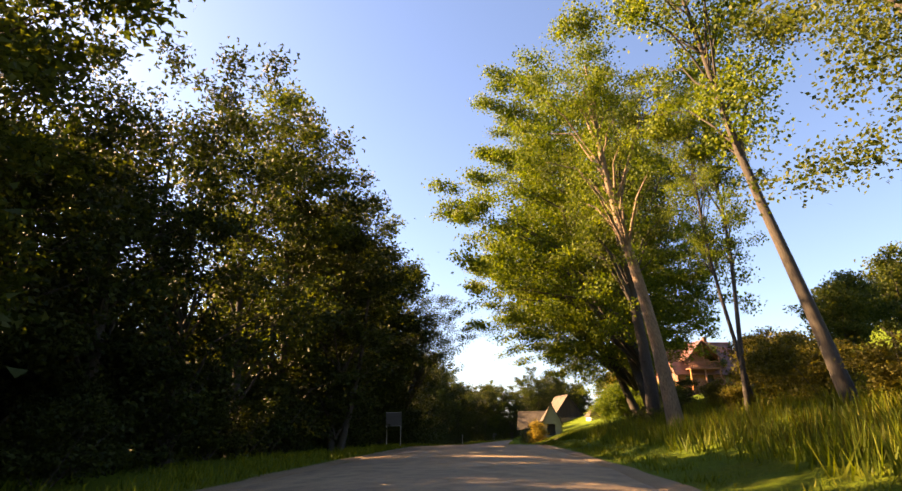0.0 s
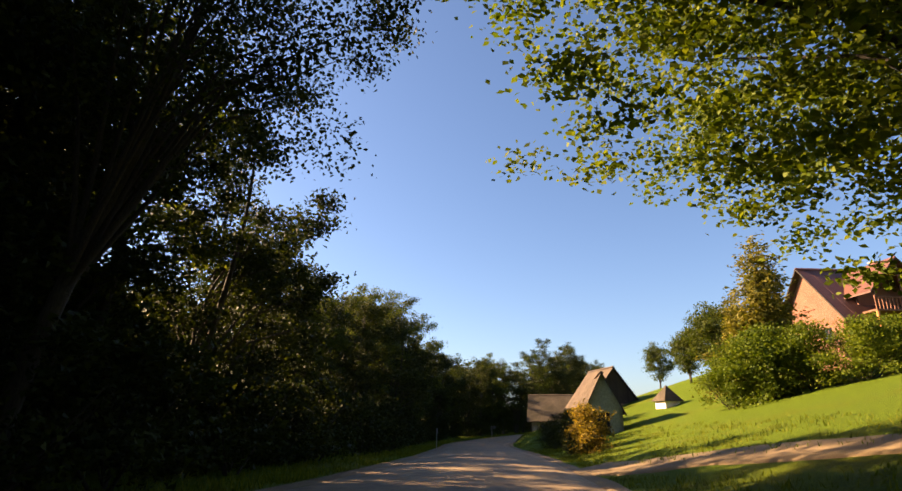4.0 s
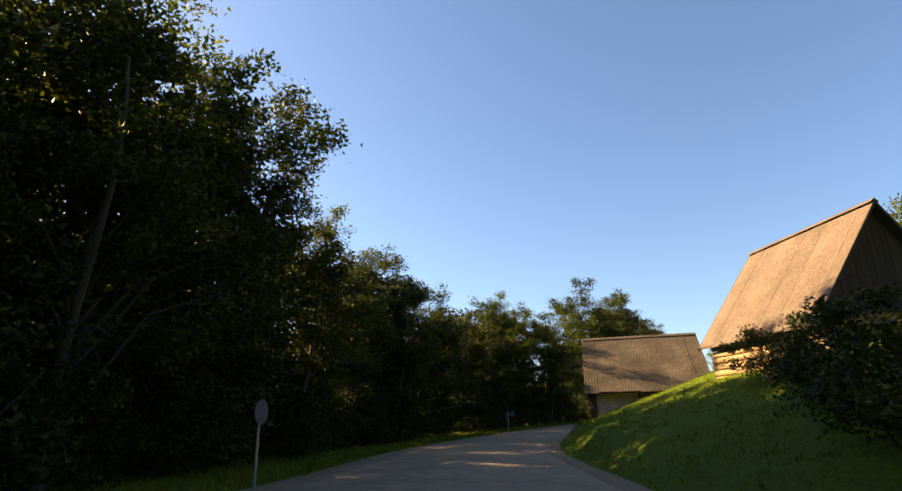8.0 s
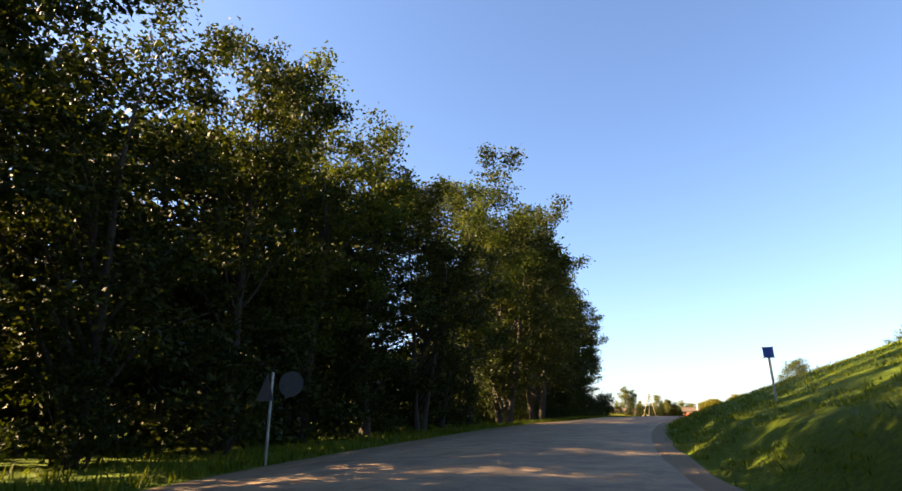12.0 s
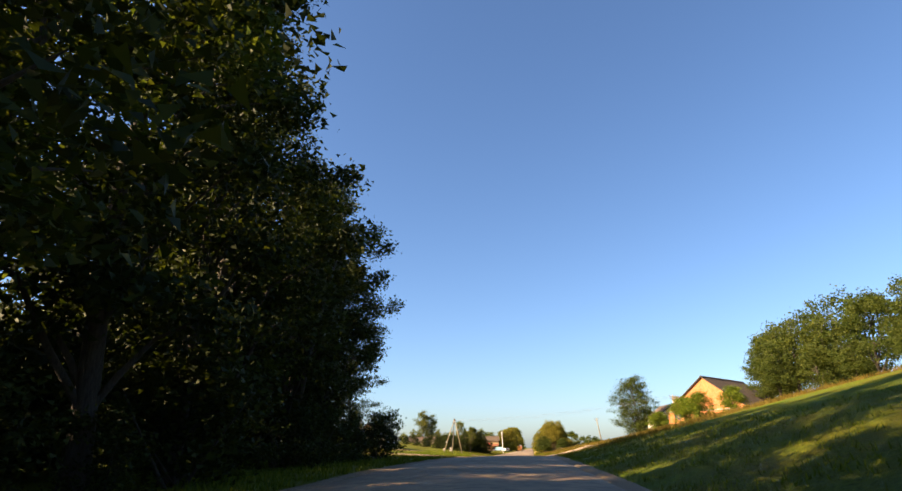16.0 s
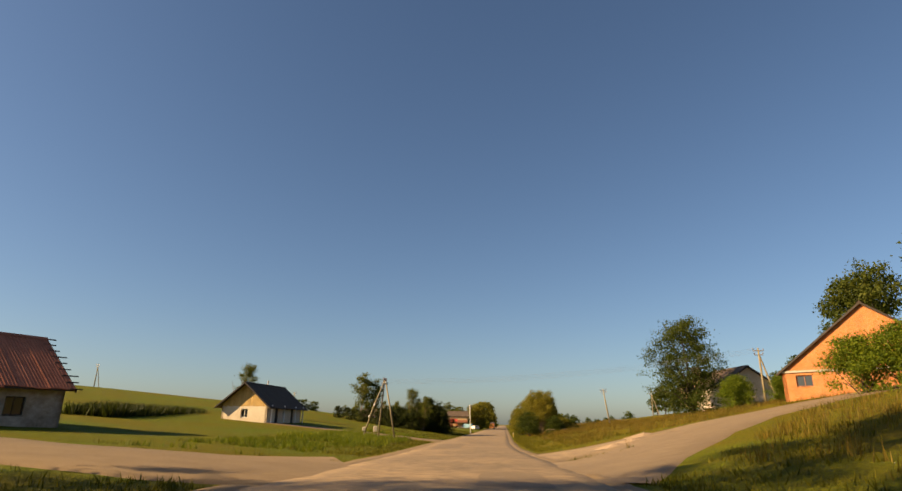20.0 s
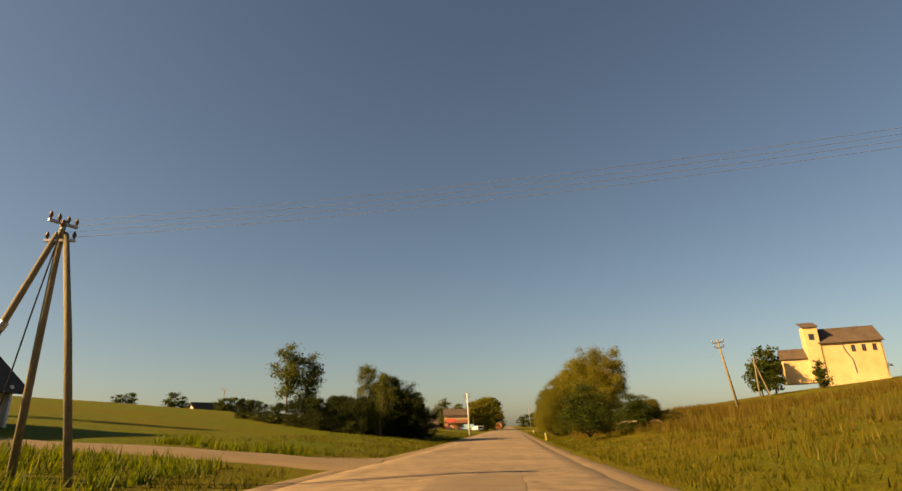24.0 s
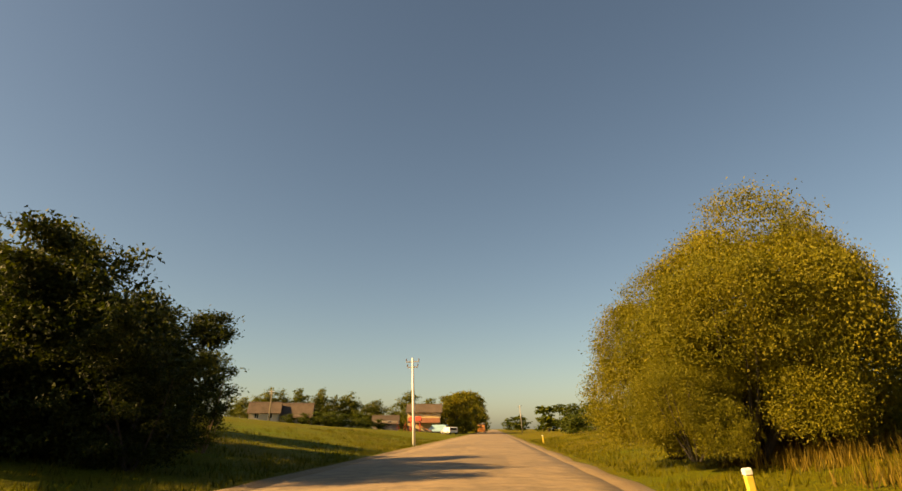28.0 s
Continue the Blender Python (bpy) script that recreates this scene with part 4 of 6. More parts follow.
    for c in far[:limbs]:
        z0 = max(crown_from * 0.55, c[2] - 1.15 * math.hypot(c[0], c[1]) - 0.4)
        z0 = min(z0, top * 0.92)
        b0 = wob(z0, seed) + np.array([shift[0], shift[1], 0]) * max(0.0, z0 / top) + np.array([0, 0, z0])
        mid = (b0 + c) / 2 + np.array([0, 0, 0.2 * np.linalg.norm(c - b0)]) + rng.normal(size=3) * 0.12
        r0 = trunk * 0.42 * (1 - z0 / (top * 1.3))
        wood.tube([Vector(p.tolist()) for p in (b0, (b0 * 0.5 + mid * 0.5) + rng.normal(size=3) * 0.06, mid, (mid + c) / 2, c)], [r0, r0 * 0.8, r0 * 0.55, r0 * 0.35, 0.012], 5, False)
    return wood.data(name + "_wood"), leaf_data(name + "_leaves", rng, centres, spread, per, size, material, droop, 0.5, kite), bark, height


def willow_proto(name, seed, height, radius, heads, clumps, per, size):
    """The meshes of one round willow: thin stems under a crown of several domed heads with fine leaves."""
    rng = np.random.default_rng(seed)
    domes = [(np.array([0.0, 0.0, height * 0.6]), radius * 0.56, height * 0.4)]
    for i in range(heads):
        a = i * 2.4 + seed + rng.uniform(-0.3, 0.3)
        rise = rng.uniform(0.16, 0.66)
        reach = radius * rng.uniform(0.5, 0.66) * (1.12 - 0.5 * rise)
        r = radius * rng.uniform(0.34, 0.46)
        domes.append((np.array([reach * math.cos(a), reach * math.sin(a), height * rise]), r, r * rng.uniform(0.95, 1.25)))
    centres = []
    while len(centres) < clumps:
        c, r, rz = domes[rng.integers(len(domes))]
        d = rng.normal(size=3)
        d /= np.linalg.norm(d)
        q = c + d * np.array([r, r, rz]) * (rng.uniform(0.9, 1.03) if rng.random() < 0.8 else rng.uniform(0.5, 0.9))
        if q[2] < 0.2 or d[2] < -0.75 or any(np.linalg.norm((q - e) / np.array([k, k, kz])) < 0.78 for e, k, kz in domes if e is not c):
            continue
        centres.append(q)
    wood = Mesh()
    for c, r, rz in domes:
        foot = Vector((c[0] * 0.12, c[1] * 0.12, -0.3))
        tip = Vector(c.tolist()) + Vector((0, 0, rz * 0.5))
        bend = foot.lerp(tip, 0.5) + Vector((c[0] * 0.12, c[1] * 0.12, 0.1))
        wood.tube([foot, foot.lerp(bend, 0.6), bend, bend.lerp(tip, 0.6), tip], [0.1, 0.085, 0.065, 0.045, 0.02], 7)
    return wood.data(name + "_wood"), leaf_data(name + "_leaves", rng, centres, radius * 0.075, per, size, M_LEAF_WILLOW, 0.0, 0.5, False), M_BARK, height


def plant(proto, name, label, s, u, height, turn=0.0, group="", wide=1.0, category="tree", xyz=None, lean=(0, 0)):
    wood, leaves, bark, h0 = proto
    k = height / h0
    q = Vector(xyz) if xyz else place(s, u)
    m = Matrix.Translation(q) @ pose(0, 0, 0, lean[0], lean[1], turn) @ Matrix.Diagonal((k * wide, k * wide, k, 1))
    ob = thing(name, label, category, m, group)
    part("trunk", wood, bark, ob, smooth=True)
    part("crown", leaves, None, ob)
    return ob


R = random.Random(12)
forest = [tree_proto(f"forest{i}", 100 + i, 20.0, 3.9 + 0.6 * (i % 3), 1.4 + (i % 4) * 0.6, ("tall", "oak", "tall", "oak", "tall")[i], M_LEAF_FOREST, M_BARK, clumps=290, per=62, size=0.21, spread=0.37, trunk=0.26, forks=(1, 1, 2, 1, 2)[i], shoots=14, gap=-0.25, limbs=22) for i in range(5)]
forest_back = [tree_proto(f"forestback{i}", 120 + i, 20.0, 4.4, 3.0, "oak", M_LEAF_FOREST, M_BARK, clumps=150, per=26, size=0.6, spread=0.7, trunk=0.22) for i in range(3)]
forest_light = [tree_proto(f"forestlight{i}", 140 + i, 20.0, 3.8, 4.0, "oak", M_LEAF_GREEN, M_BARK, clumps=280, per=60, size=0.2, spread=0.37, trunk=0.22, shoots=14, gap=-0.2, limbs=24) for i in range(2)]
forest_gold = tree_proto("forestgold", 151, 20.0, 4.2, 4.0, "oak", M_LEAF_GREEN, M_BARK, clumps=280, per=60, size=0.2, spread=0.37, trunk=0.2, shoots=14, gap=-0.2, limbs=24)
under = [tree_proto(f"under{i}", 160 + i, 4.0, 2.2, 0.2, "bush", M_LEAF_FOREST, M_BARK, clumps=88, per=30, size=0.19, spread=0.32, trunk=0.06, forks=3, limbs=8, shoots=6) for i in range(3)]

TOPS = [(-30, 17), (15, 15.5), (23, 19), (33, 20.5), (58, 21.5), (66, 19), (76, 14), (86, 12.5), (96, 13), (103, 15.5), (112, 16), (118, 18.5), (128, 21), (136, 20.5), (142, 14.5), (149, 17), (155, 17.5), (161, 15), (168, 14.5), (176, 16.5), (183, 16), (190, 19), (198, 22.5), (216, 22.5), (232, 20), (256, 20)]
WOOD_LABEL = "tall leafy tree in a dark roadside wood"
RF = random.Random(31)
s = -24.0
row = 0
while s < 246:
    u = table(s, ((150, -11.4), (166, -9.4), (186, -8.9), (198, -8.1), (212, -8.1), (220, -10.6), (230, -12.5))) + RF.uniform(-1.3, 1.0)
    h = table(s, TOPS) * RF.uniform(0.87, 1.05)
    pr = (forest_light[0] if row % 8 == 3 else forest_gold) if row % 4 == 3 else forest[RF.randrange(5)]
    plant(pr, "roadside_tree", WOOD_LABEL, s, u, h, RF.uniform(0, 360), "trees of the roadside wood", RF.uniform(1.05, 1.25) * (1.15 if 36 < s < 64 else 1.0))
    s += RF.uniform(3.6, 5.4)
    row += 1
s = -20.0
while s < 246:
    if 80 < s < 185 or s > 222 or s < 22:
        plant(forest_back[R.randrange(3)], "roadside_tree", WOOD_LABEL, s, -17.8 + R.uniform(-2, 2), table(s, TOPS) * R.uniform(0.8, 1.0), R.uniform(0, 360), "trees of the roadside wood", R.uniform(0.9, 1.2))
    s += R.uniform(7.6, 11.9)
s = -10.0
while s < 250:
    plant(under[R.randrange(3)], "shrub", "dark leafy shrub at the foot of a wood", s, -9.4 + R.uniform(-1.8, 1.0), R.uniform(1.8, 4.2), R.uniform(0, 360), "shrubs at the foot of the wood", R.uniform(0.9, 1.3), "shrub")
    s += R.uniform(2.2, 3.8)
# added backing row, mostly unseen: keeps sun off the road and bank
s = 24.0
while s < 186:
    k = 0.5 if s < 84 else 0.95
    plant(forest_back[RF.randrange(3)], "roadside_tree", "dense backing tree added to block light behind a wood", s, -14.6 + RF.uniform(-0.8, 0.8), table(s, TOPS) * k * RF.uniform(0.92, 1.04), RF.uniform(0, 360), "trees of the roadside wood", 1.1)
    s += RF.uniform(5.5, 7.5)
# shrubs added behind the wood to stop light coming through between trunks
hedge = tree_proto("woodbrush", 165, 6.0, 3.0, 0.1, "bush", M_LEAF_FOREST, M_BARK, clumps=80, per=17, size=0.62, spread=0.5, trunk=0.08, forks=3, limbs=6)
s = -22.0
while s < 246:
    plant(hedge, "shrub", "tall shrub added to block light behind a wood", s, -25 + R.uniform(-2, 2), R.uniform(7.0, 10.5) if 75 < s < 150 else R.uniform(5.0, 7.5), R.uniform(0, 360), "shrubs deep in the wood", R.uniform(1.2, 1.5), "shrub")
    plant(hedge, "shrub", "tall shrub added to block light behind a wood", s, -19.5 + R.uniform(-2.5, 2.5), R.uniform(3.2, 4.6) if 160 < s < 186 else R.uniform(5.5, 8.0), R.uniform(0, 360), "shrubs deep in the wood", R.uniform(1.0, 1.3), "shrub")
    s += R.uniform(3.4, 4.6)
for s, u, h in ((152, -10.9, 16.5), (34, -8.4, 17), (51, -9.6, 15), (55, -10.6, 20), (59, -12.4, 20), (64, -11.4, 16)):
    plant(forest[int(s) % 5], "roadside_tree", "leafy tree leaning out of a wood over the verge", s, u, h, s * 37, "trees of the roadside wood", 1.25)
# more added backing trees, to close gaps and make the wood's shadow solid
for s, u, h in ((52, -14.5, 19), (57, -15.5, 19), (62, -15, 17), (67, -15, 14), (150, -16, 13), (156, -16.5, 13), (168, -16, 12), (173, -17, 16), (178, -16, 17), (184, -16.5, 17), (208, -20, 16), (216, -20, 16), (224, -20, 16), (228, -16.5, 19), (233, -20, 16), (238, -16, 19), (243, -20, 17), (8, -16, 13), (15, -17, 12), (20, -16, 13)):
    plant(forest_back[int(s) % 3], "roadside_tree", "dense backing tree added to block light behind a wood", s, u, h, s * 41, "trees of the roadside wood", 1.15)
# a limb of leaves reaching out of the wood over the road
overhang = tree_proto("overhang", 168, 16.0, 4.6, 7.4, "oak", M_LEAF_FOREST, M_BARK, kite=True, clumps=300, per=60, size=0.13, spread=0.34, trunk=0.24, shift=(3.0, 0), droop=0.3, limbs=26, shoots=12, gap=-0.2)
plant(overhang, "roadside_tree", "leafy tree leaning out of a wood over the road", 60.5, -9.0, 16.0, 0, "trees of the roadside wood")
last = tree_proto("woodedge", 171, 19.0, 4.6, 1.2, "tall", M_LEAF_FOREST, M_BARK, clumps=360, per=74, size=0.17, spread=0.42, trunk=0.26, droop=0.5, shoots=30)
plant(last, "roadside_tree", "tall dark tree with drooping branches at the end of a wood", 253.0, -18.6, 20.5, 40, "trees of the roadside wood")
plant(last, "roadside_tree", "tall dark tree with drooping branches at the end of a wood", 247.0, -15.2, 20.0, 190, "trees of the roadside wood", 0.92)
plant(last, "roadside_tree", "low spreading tree with drooping branches at the end of a wood", 252.0, -14.0, 10.5, 80, "trees of the roadside wood", 1.25)

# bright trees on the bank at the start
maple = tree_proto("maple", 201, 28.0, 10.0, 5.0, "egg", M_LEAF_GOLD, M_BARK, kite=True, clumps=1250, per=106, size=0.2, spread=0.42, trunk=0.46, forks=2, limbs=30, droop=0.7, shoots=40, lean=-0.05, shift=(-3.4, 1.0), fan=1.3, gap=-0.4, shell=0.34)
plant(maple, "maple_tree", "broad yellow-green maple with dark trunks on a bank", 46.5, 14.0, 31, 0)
plant(maple, "maple_tree", "spreading maple with dark trunks overhanging a road", 61.0, 16.4, 24.5, 24, wide=1.4)
maple2 = tree_proto("maplesmall", 207, 22.0, 6.5, 8.0, "oak", M_LEAF_GREEN, M_BARK, kite=True, clumps=400, per=60, size=0.18, spread=0.38, trunk=0.36, forks=2, limbs=30, droop=0.4, shoots=20)
plant(maple2, "maple_tree", "old leafy maple with dark trunks on a bank", 66, 19.0, 23, 140)
slim = tree_proto("slim", 203, 22.0, 3.9, 8.5, "open", M_LEAF_GOLD, M_BARK, kite=True, clumps=180, per=90, size=0.14, spread=0.34, trunk=0.2, limbs=30, gap=-0.15, shoots=16)
# pale bark here paints the sunlight on a brown trunk
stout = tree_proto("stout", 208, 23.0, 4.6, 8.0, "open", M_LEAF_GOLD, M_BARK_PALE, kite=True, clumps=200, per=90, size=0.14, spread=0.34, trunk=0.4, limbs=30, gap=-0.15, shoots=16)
trunky = tree_proto("trunky", 209, 24.0, 5.4, 10.0, "oak", M_LEAF_GREEN, M_BARK, kite=True, clumps=340, per=80, size=0.15, spread=0.34, trunk=0.42, limbs=34, gap=-0.3, shoots=16, droop=0.4)
plant(stout, "slender_tree", "tall tree with a thick trunk coloured pale as sunlit on a bank", 26.4, 8.9, 22.0, 0, "slender trees on the bank", 0.9, lean=(0, -7.5))
plant(slim, "slender_tree", "slender leafy tree with two thin trunks on a grassy bank", 22.6, 10.5, 16.0, 220, "slender trees on the bank", 0.75, lean=(0, -3))
plant(slim, "slender_tree", "slender leafy tree on a grassy bank", 23.4, 11.0, 15.0, 20, "slender trees on the bank", 0.7, lean=(0, -6))
plant(slim, "slender_tree", "tall leaning tree with a bare lower trunk on a bank", 17.0, 10.9, 23.5, 300, "slender trees on the bank", lean=(0, -11))
plant(trunky, "maple_tree", "old maple with a thick dark bare trunk on a shady bank", 37.6, 11.0, 24.0, 60, lean=(0, -6))
dense = tree_proto("dense", 205, 16.0, 4.6, 3.6, "oak", M_LEAF_GREEN, M_BARK, kite=True, clumps=300, per=170, size=0.085, spread=0.3, trunk=0.22, droop=0.4, shoots=20)
plant(dense, "leafy_tree", "dense leafy green tree on a bank", 10.5, 11.6, 20.0, 10, lean=(0, -4))

for s, u, h in ((34, 11.2, 1.3), (36.5, 12.2, 1.7), (39, 13.4, 1.8), (42, 13.8, 1.6), (33, 9.6, 0.9), (38.5, 10.0, 1.0)):
    plant(under[int(s) % 3], "bank_shrub", "dark leafy shrub on a shady bank below trees", s, u, h, s * 43, "shrubs on the bank", 1.25, "shrub")

# garden of the brick house
thuja = tree_proto("thuja", 211, 11.5, 2.1, 0.4, "cone", M_LEAF_THUJA, M_BARK, clumps=300, per=44, size=0.22, spread=0.32, trunk=0.16, limbs=6)
plant(thuja, "thuja", "tall pointed yellow-green thuja beside a brick house", 94, 21.6, 12.2, 0, wide=1.45)
plant(thuja, "thuja", "tall pointed yellow-green thuja beside a brick house", 96, 23.6, 10.8, 120, wide=1.5)
plant(thuja, "thuja", "tall pointed yellow-green thuja beside a brick house", 98.5, 22.4, 8.6, 240, wide=1.4)
gbush = tree_proto("gardenbush", 213, 4.0, 2.5, 0.1, "bush", M_LEAF_GOLD, M_BARK, clumps=170, per=60, size=0.16, spread=0.32, trunk=0.06, forks=3, limbs=8)
for s, u, h in ((90.5, 19.6, 4.8), (89, 22.0, 4.2), (86.5, 24, 3.6), (87, 26.5, 3.2), (92, 17.8, 3.4)):
    plant(gbush, "garden_bush", "rounded light green bush on a lawn", s, u, h, s * 40, "bushes below the brick house", 1.1, "bush")
apple = tree_proto("orchard", 215, 8.0, 3.2, 1.8, "oak", M_LEAF_GREEN, M_BARK, clumps=170, per=40, size=0.26, spread=0.42, trunk=0.16)
for s, u, h in ((116, 27.5, 9.0), (120.5, 31, 8.4), (126, 28.0, 6.5), (113, 33.5, 7.5), (104, 40, 8.0), (64, 44, 9), (52, 38, 8.5), (44, 41, 9.5), (38, 24, 5.0), (42, 27, 6.0), (47, 30.5, 6.5), (55, 33, 7.0), (36, 30, 6.0)):
    plant(apple, "fruit_tree", "round-headed fruit tree on a grassy slope", s, u, h, s * 31, "fruit trees on the slope")
ybush = tree_proto("yellowbush", 217, 3.4, 2.0, 0.1, "bush", M_LEAF_BROWN, M_BARK, clumps=130, per=42, size=0.18, spread=0.3, trunk=0.05, forks=3, limbs=8)
plant(ybush, "golden_bush", "golden-brown bush at the edge of a lawn by the road", 89.0, 7.2, 3.0, 0, wide=1.0, category="bush")
brush = tree_proto("drybrush", 218, 3.4, 2.0, 0.1, "bush", M_LEAF_DRY, M_BARK, clumps=130, per=42, size=0.16, spread=0.3, trunk=0.05, forks=3, limbs=8, shoots=14)
for s, u, h in ((15, 11.2, 1.5), (19, 11.4, 1.9), (22, 12.4, 2.2), (25.5, 13.6, 2.6), (29, 15.0, 2.6), (33, 17, 2.8), (38, 19, 3.2), (12, 10.4, 1.2), (23.5, 10.6, 1.2), (43, 21, 3.4), (30, 12.5, 1.4)):
    plant(brush, "brush", "golden-brown brush and weeds on a shady bank", s, u, h, s * 47, "brush on the bank", 1.15, "bush")
plant(under[1], "shrub", "dark leafy shrub beside a golden bush", 91, 6.0, 1.5, 50, category="shrub")
plant(under[2], "roadside_bush", "leafy bush on a bank in front of a barn", 97.5, 7.6, 2.0, 50, "bushes below the barns", 1.1, "bush")
for s, u, h in ((99.5, 6.9, 2.1), (102, 6.5, 2.2), (104.5, 6.7, 2.3), (107, 6.9, 2.2), (109.5, 7.2, 2.4), (112, 7.8, 2.3), (114.5, 8.8, 2.2), (117.5, 9.8, 2.2), (120.5, 10.8, 2.1), (124, 11.8, 1.9), (113, 13.2, 2.2)):
    plant(under[int(s) % 3], "roadside_bush", "dense dark bush on a bank below old barns", s, u, h, s * 17, "bushes below the barns", 1.15, "bush")
for s, u, h in ((152, 28, 7), (158, 33, 8), (147, 36, 8)):
    plant(apple, "fruit_tree", "round-headed fruit tree on a grassy slope", s, u, h, s * 31, "fruit trees on the slope")

# hillside trees
hill = [tree_proto(f"hill{i}", 221 + i, 12.0, 4.2, 1.6, "oak", M_LEAF_GREEN, M_BARK, clumps=250, per=36, size=0.3, spread=0.5, trunk=0.24, shoots=6, lobes=0.35, gap=-0.45) for i in range(2)]
far_tree = [tree_proto(f"fartree{i}", 251 + i, 12.0, 4.2, 1.2, ("oak", "tall", "oak")[i], M_LEAF_GREEN, M_BARK, clumps=110, per=14, size=0.75, spread=0.6, trunk=0.24, limbs=6) for i in range(3)]
horizon_tree = [tree_proto(f"horizontree{i}", 261 + i, 12.0, 4.6, 0.6, "oak", M_LEAF_GREEN, M_BARK, clumps=60, per=9, size=1.5, spread=0.8, trunk=0.24, limbs=3) for i in range(2)]
far_bush = tree_proto("farbush", 265, 6.0, 2.9, 0.2, "bush", M_LEAF_GREEN, M_BARK, clumps=90, per=18, size=0.42, spread=0.4, trunk=0.08, forks=3, limbs=4)
for s, u, h in ((281, 50, 12.5), (288, 47.5, 12), (294, 46, 13.0), (274, 51, 12), (266, 52, 13), (257, 55, 13), (247, 58, 15.5), (240, 52, 9), (252, 53, 8), (290, 41, 9), (283, 43, 7), (276, 44, 6), (268, 46, 6.5), (259, 47, 6.0), (298, 42, 8), (237, 60, 15), (228, 62, 14.5)):
    plant(hill[int(s) % 2], "hillside_tree", "leafy tree on a dry grassy hill", s, u, h, s * 53, "trees on the hill")
for x, y, top in ((158.5, 277.0, 29.5), (160.0, 264.5, 34.0), (164.0, 282.0, 27.0), (150.0, 262.0, 24.0)):
    gz = place(342, 68).z - 1.0
    plant(hill[int(top) % 2], "hillside_tree", "tall leafy tree on a hill behind a brick building", 0, 0, top - gz, x * 9, "trees on the hill", 0.85, xyz=(x, y, gz))
roundhead = tree_proto("roundhead", 228, 11.0, 4.7, 0.3, "oak", M_LEAF_GREEN, M_BARK, clumps=440, per=60, size=0.2, spread=0.42, trunk=0.26, limbs=24, shoots=0, lobes=0.25, gap=-0.6)
plant(roundhead, "roundheaded_tree", "round full tree standing alone by a side road", 317, 25.0, 10.8, 20)
for s, u, h in ((286.5, 25.5, 3.6), (284.5, 27.0, 3.8), (281.5, 30.5, 3.4), (309, 27, 3.0), (313, 28.5, 3.0), (304, 29, 2.2)):
    plant(gbush, "hillside_bush", "leafy green bush beside an orange brick building", s, u, h, s * 29, "bushes by the brick barn", 1.0, "bush")

# willows by the straight road
willow = [willow_proto(f"willow{i}", 231 + i, 8.0, 4.3, 12, 1500, 96, 0.088) for i in range(2)]
WIL = "rounded grey-green willow bush beside the road"
for i, (x, y, h, w) in enumerate(((119.6, 313.2, 3.0, 0.9), (116.2, 317.6, 2.2, 0.9), (125.2, 327.6, 8.0, 0.85), (124.2, 330.5, 6.0, 0.8), (122.8, 327.2, 5.6, 0.85), (128.8, 328.0, 8.0, 0.62), (121.6, 328.0, 3.2, 0.9))):
    z = 0.6 if i < 2 else 0.4
    plant(willow[i % 2], "willow_bush", WIL, 0, 0, h, i * 77, "willows beside the road", w, "bush", xyz=(x, y, z))
# meadow bushes take the darkest leaves to paint their shaded near side
grey = tree_proto("greybush", 241, 6.0, 2.9, 0.2, "bush", M_LEAF_FOREST, M_BARK, lobes=0.4, clumps=220, per=70, size=0.14, spread=0.26, trunk=0.08, forks=4, limbs=12, shoots=20, gap=-0.4)
spike = tree_proto("spike", 243, 8.0, 2.0, 0.6, "tall", M_LEAF_OLIVE, M_BARK_PALE, clumps=150, per=60, size=0.12, spread=0.28, trunk=0.1, forks=3, shoots=20)
for s, u, top in ((368, -11.2, 4.5), (372, -12.2, 5.2), (373, -15.6, 5.6), (366.5, -9.8, 3.0), (364, -18, 4.8), (368, -22, 4.6), (371, -17.5, 5.0), (362, -15.5, 4.4), (363.5, -12.0, 3.0), (365.5, -11.4, 3.2), (370, -25.5, 4.8), (361, -18.5, 4.3), (360.5, -14.2, 3.9), (375, -13.4, 5.0), (366, -14.5, 4.0), (369, -29, 4.9), (371, -32, 5.2), (366, -26, 4.4), (363, -21.5, 4.6), (373, -20.5, 5.0)):
    plant(grey, "meadow_bush", "dense green bush in shade-dark colour at the edge of a meadow", s, u, top - place(s, u).z, s * 63 + u * 20, "bushes by the meadow", 1.35, "bush")
fan_willow = tree_proto("fanwillow", 237, 7.6, 3.3, 2.3, "oak", M_LEAF_WILLOW, M_BARK_PALE, lobes=0.35, clumps=520, per=104, size=0.1, spread=0.3, trunk=0.075, forks=7, fan=1.0, limbs=34, shoots=24, shell=0.3, gap=-0.6)
plant(fan_willow, "willow_tree", "tall olive willow fanning out from several pale stems", 0, 0, 7.0, 30, wide=0.95, xyz=(117.8, 316.8, 0.6))
roadbush = tree_proto("roadbush", 247, 4.0, 2.1, 0.1, "bush", M_LEAF_GREEN, M_BARK, lobes=0.3, clumps=280, per=70, size=0.12, spread=0.28, trunk=0.06, forks=4, limbs=10, gap=-0.5)
for x, y, h in ((110.0, 310.4, 3.3), (116.9, 312.2, 2.8)):
    plant(roadbush, "roadside_bush", "dense dark green bush beside a tall willow", 0, 0, h, x * 30, "bushes beside the willow", 1.25, "bush", xyz=(x, y, 0.7))
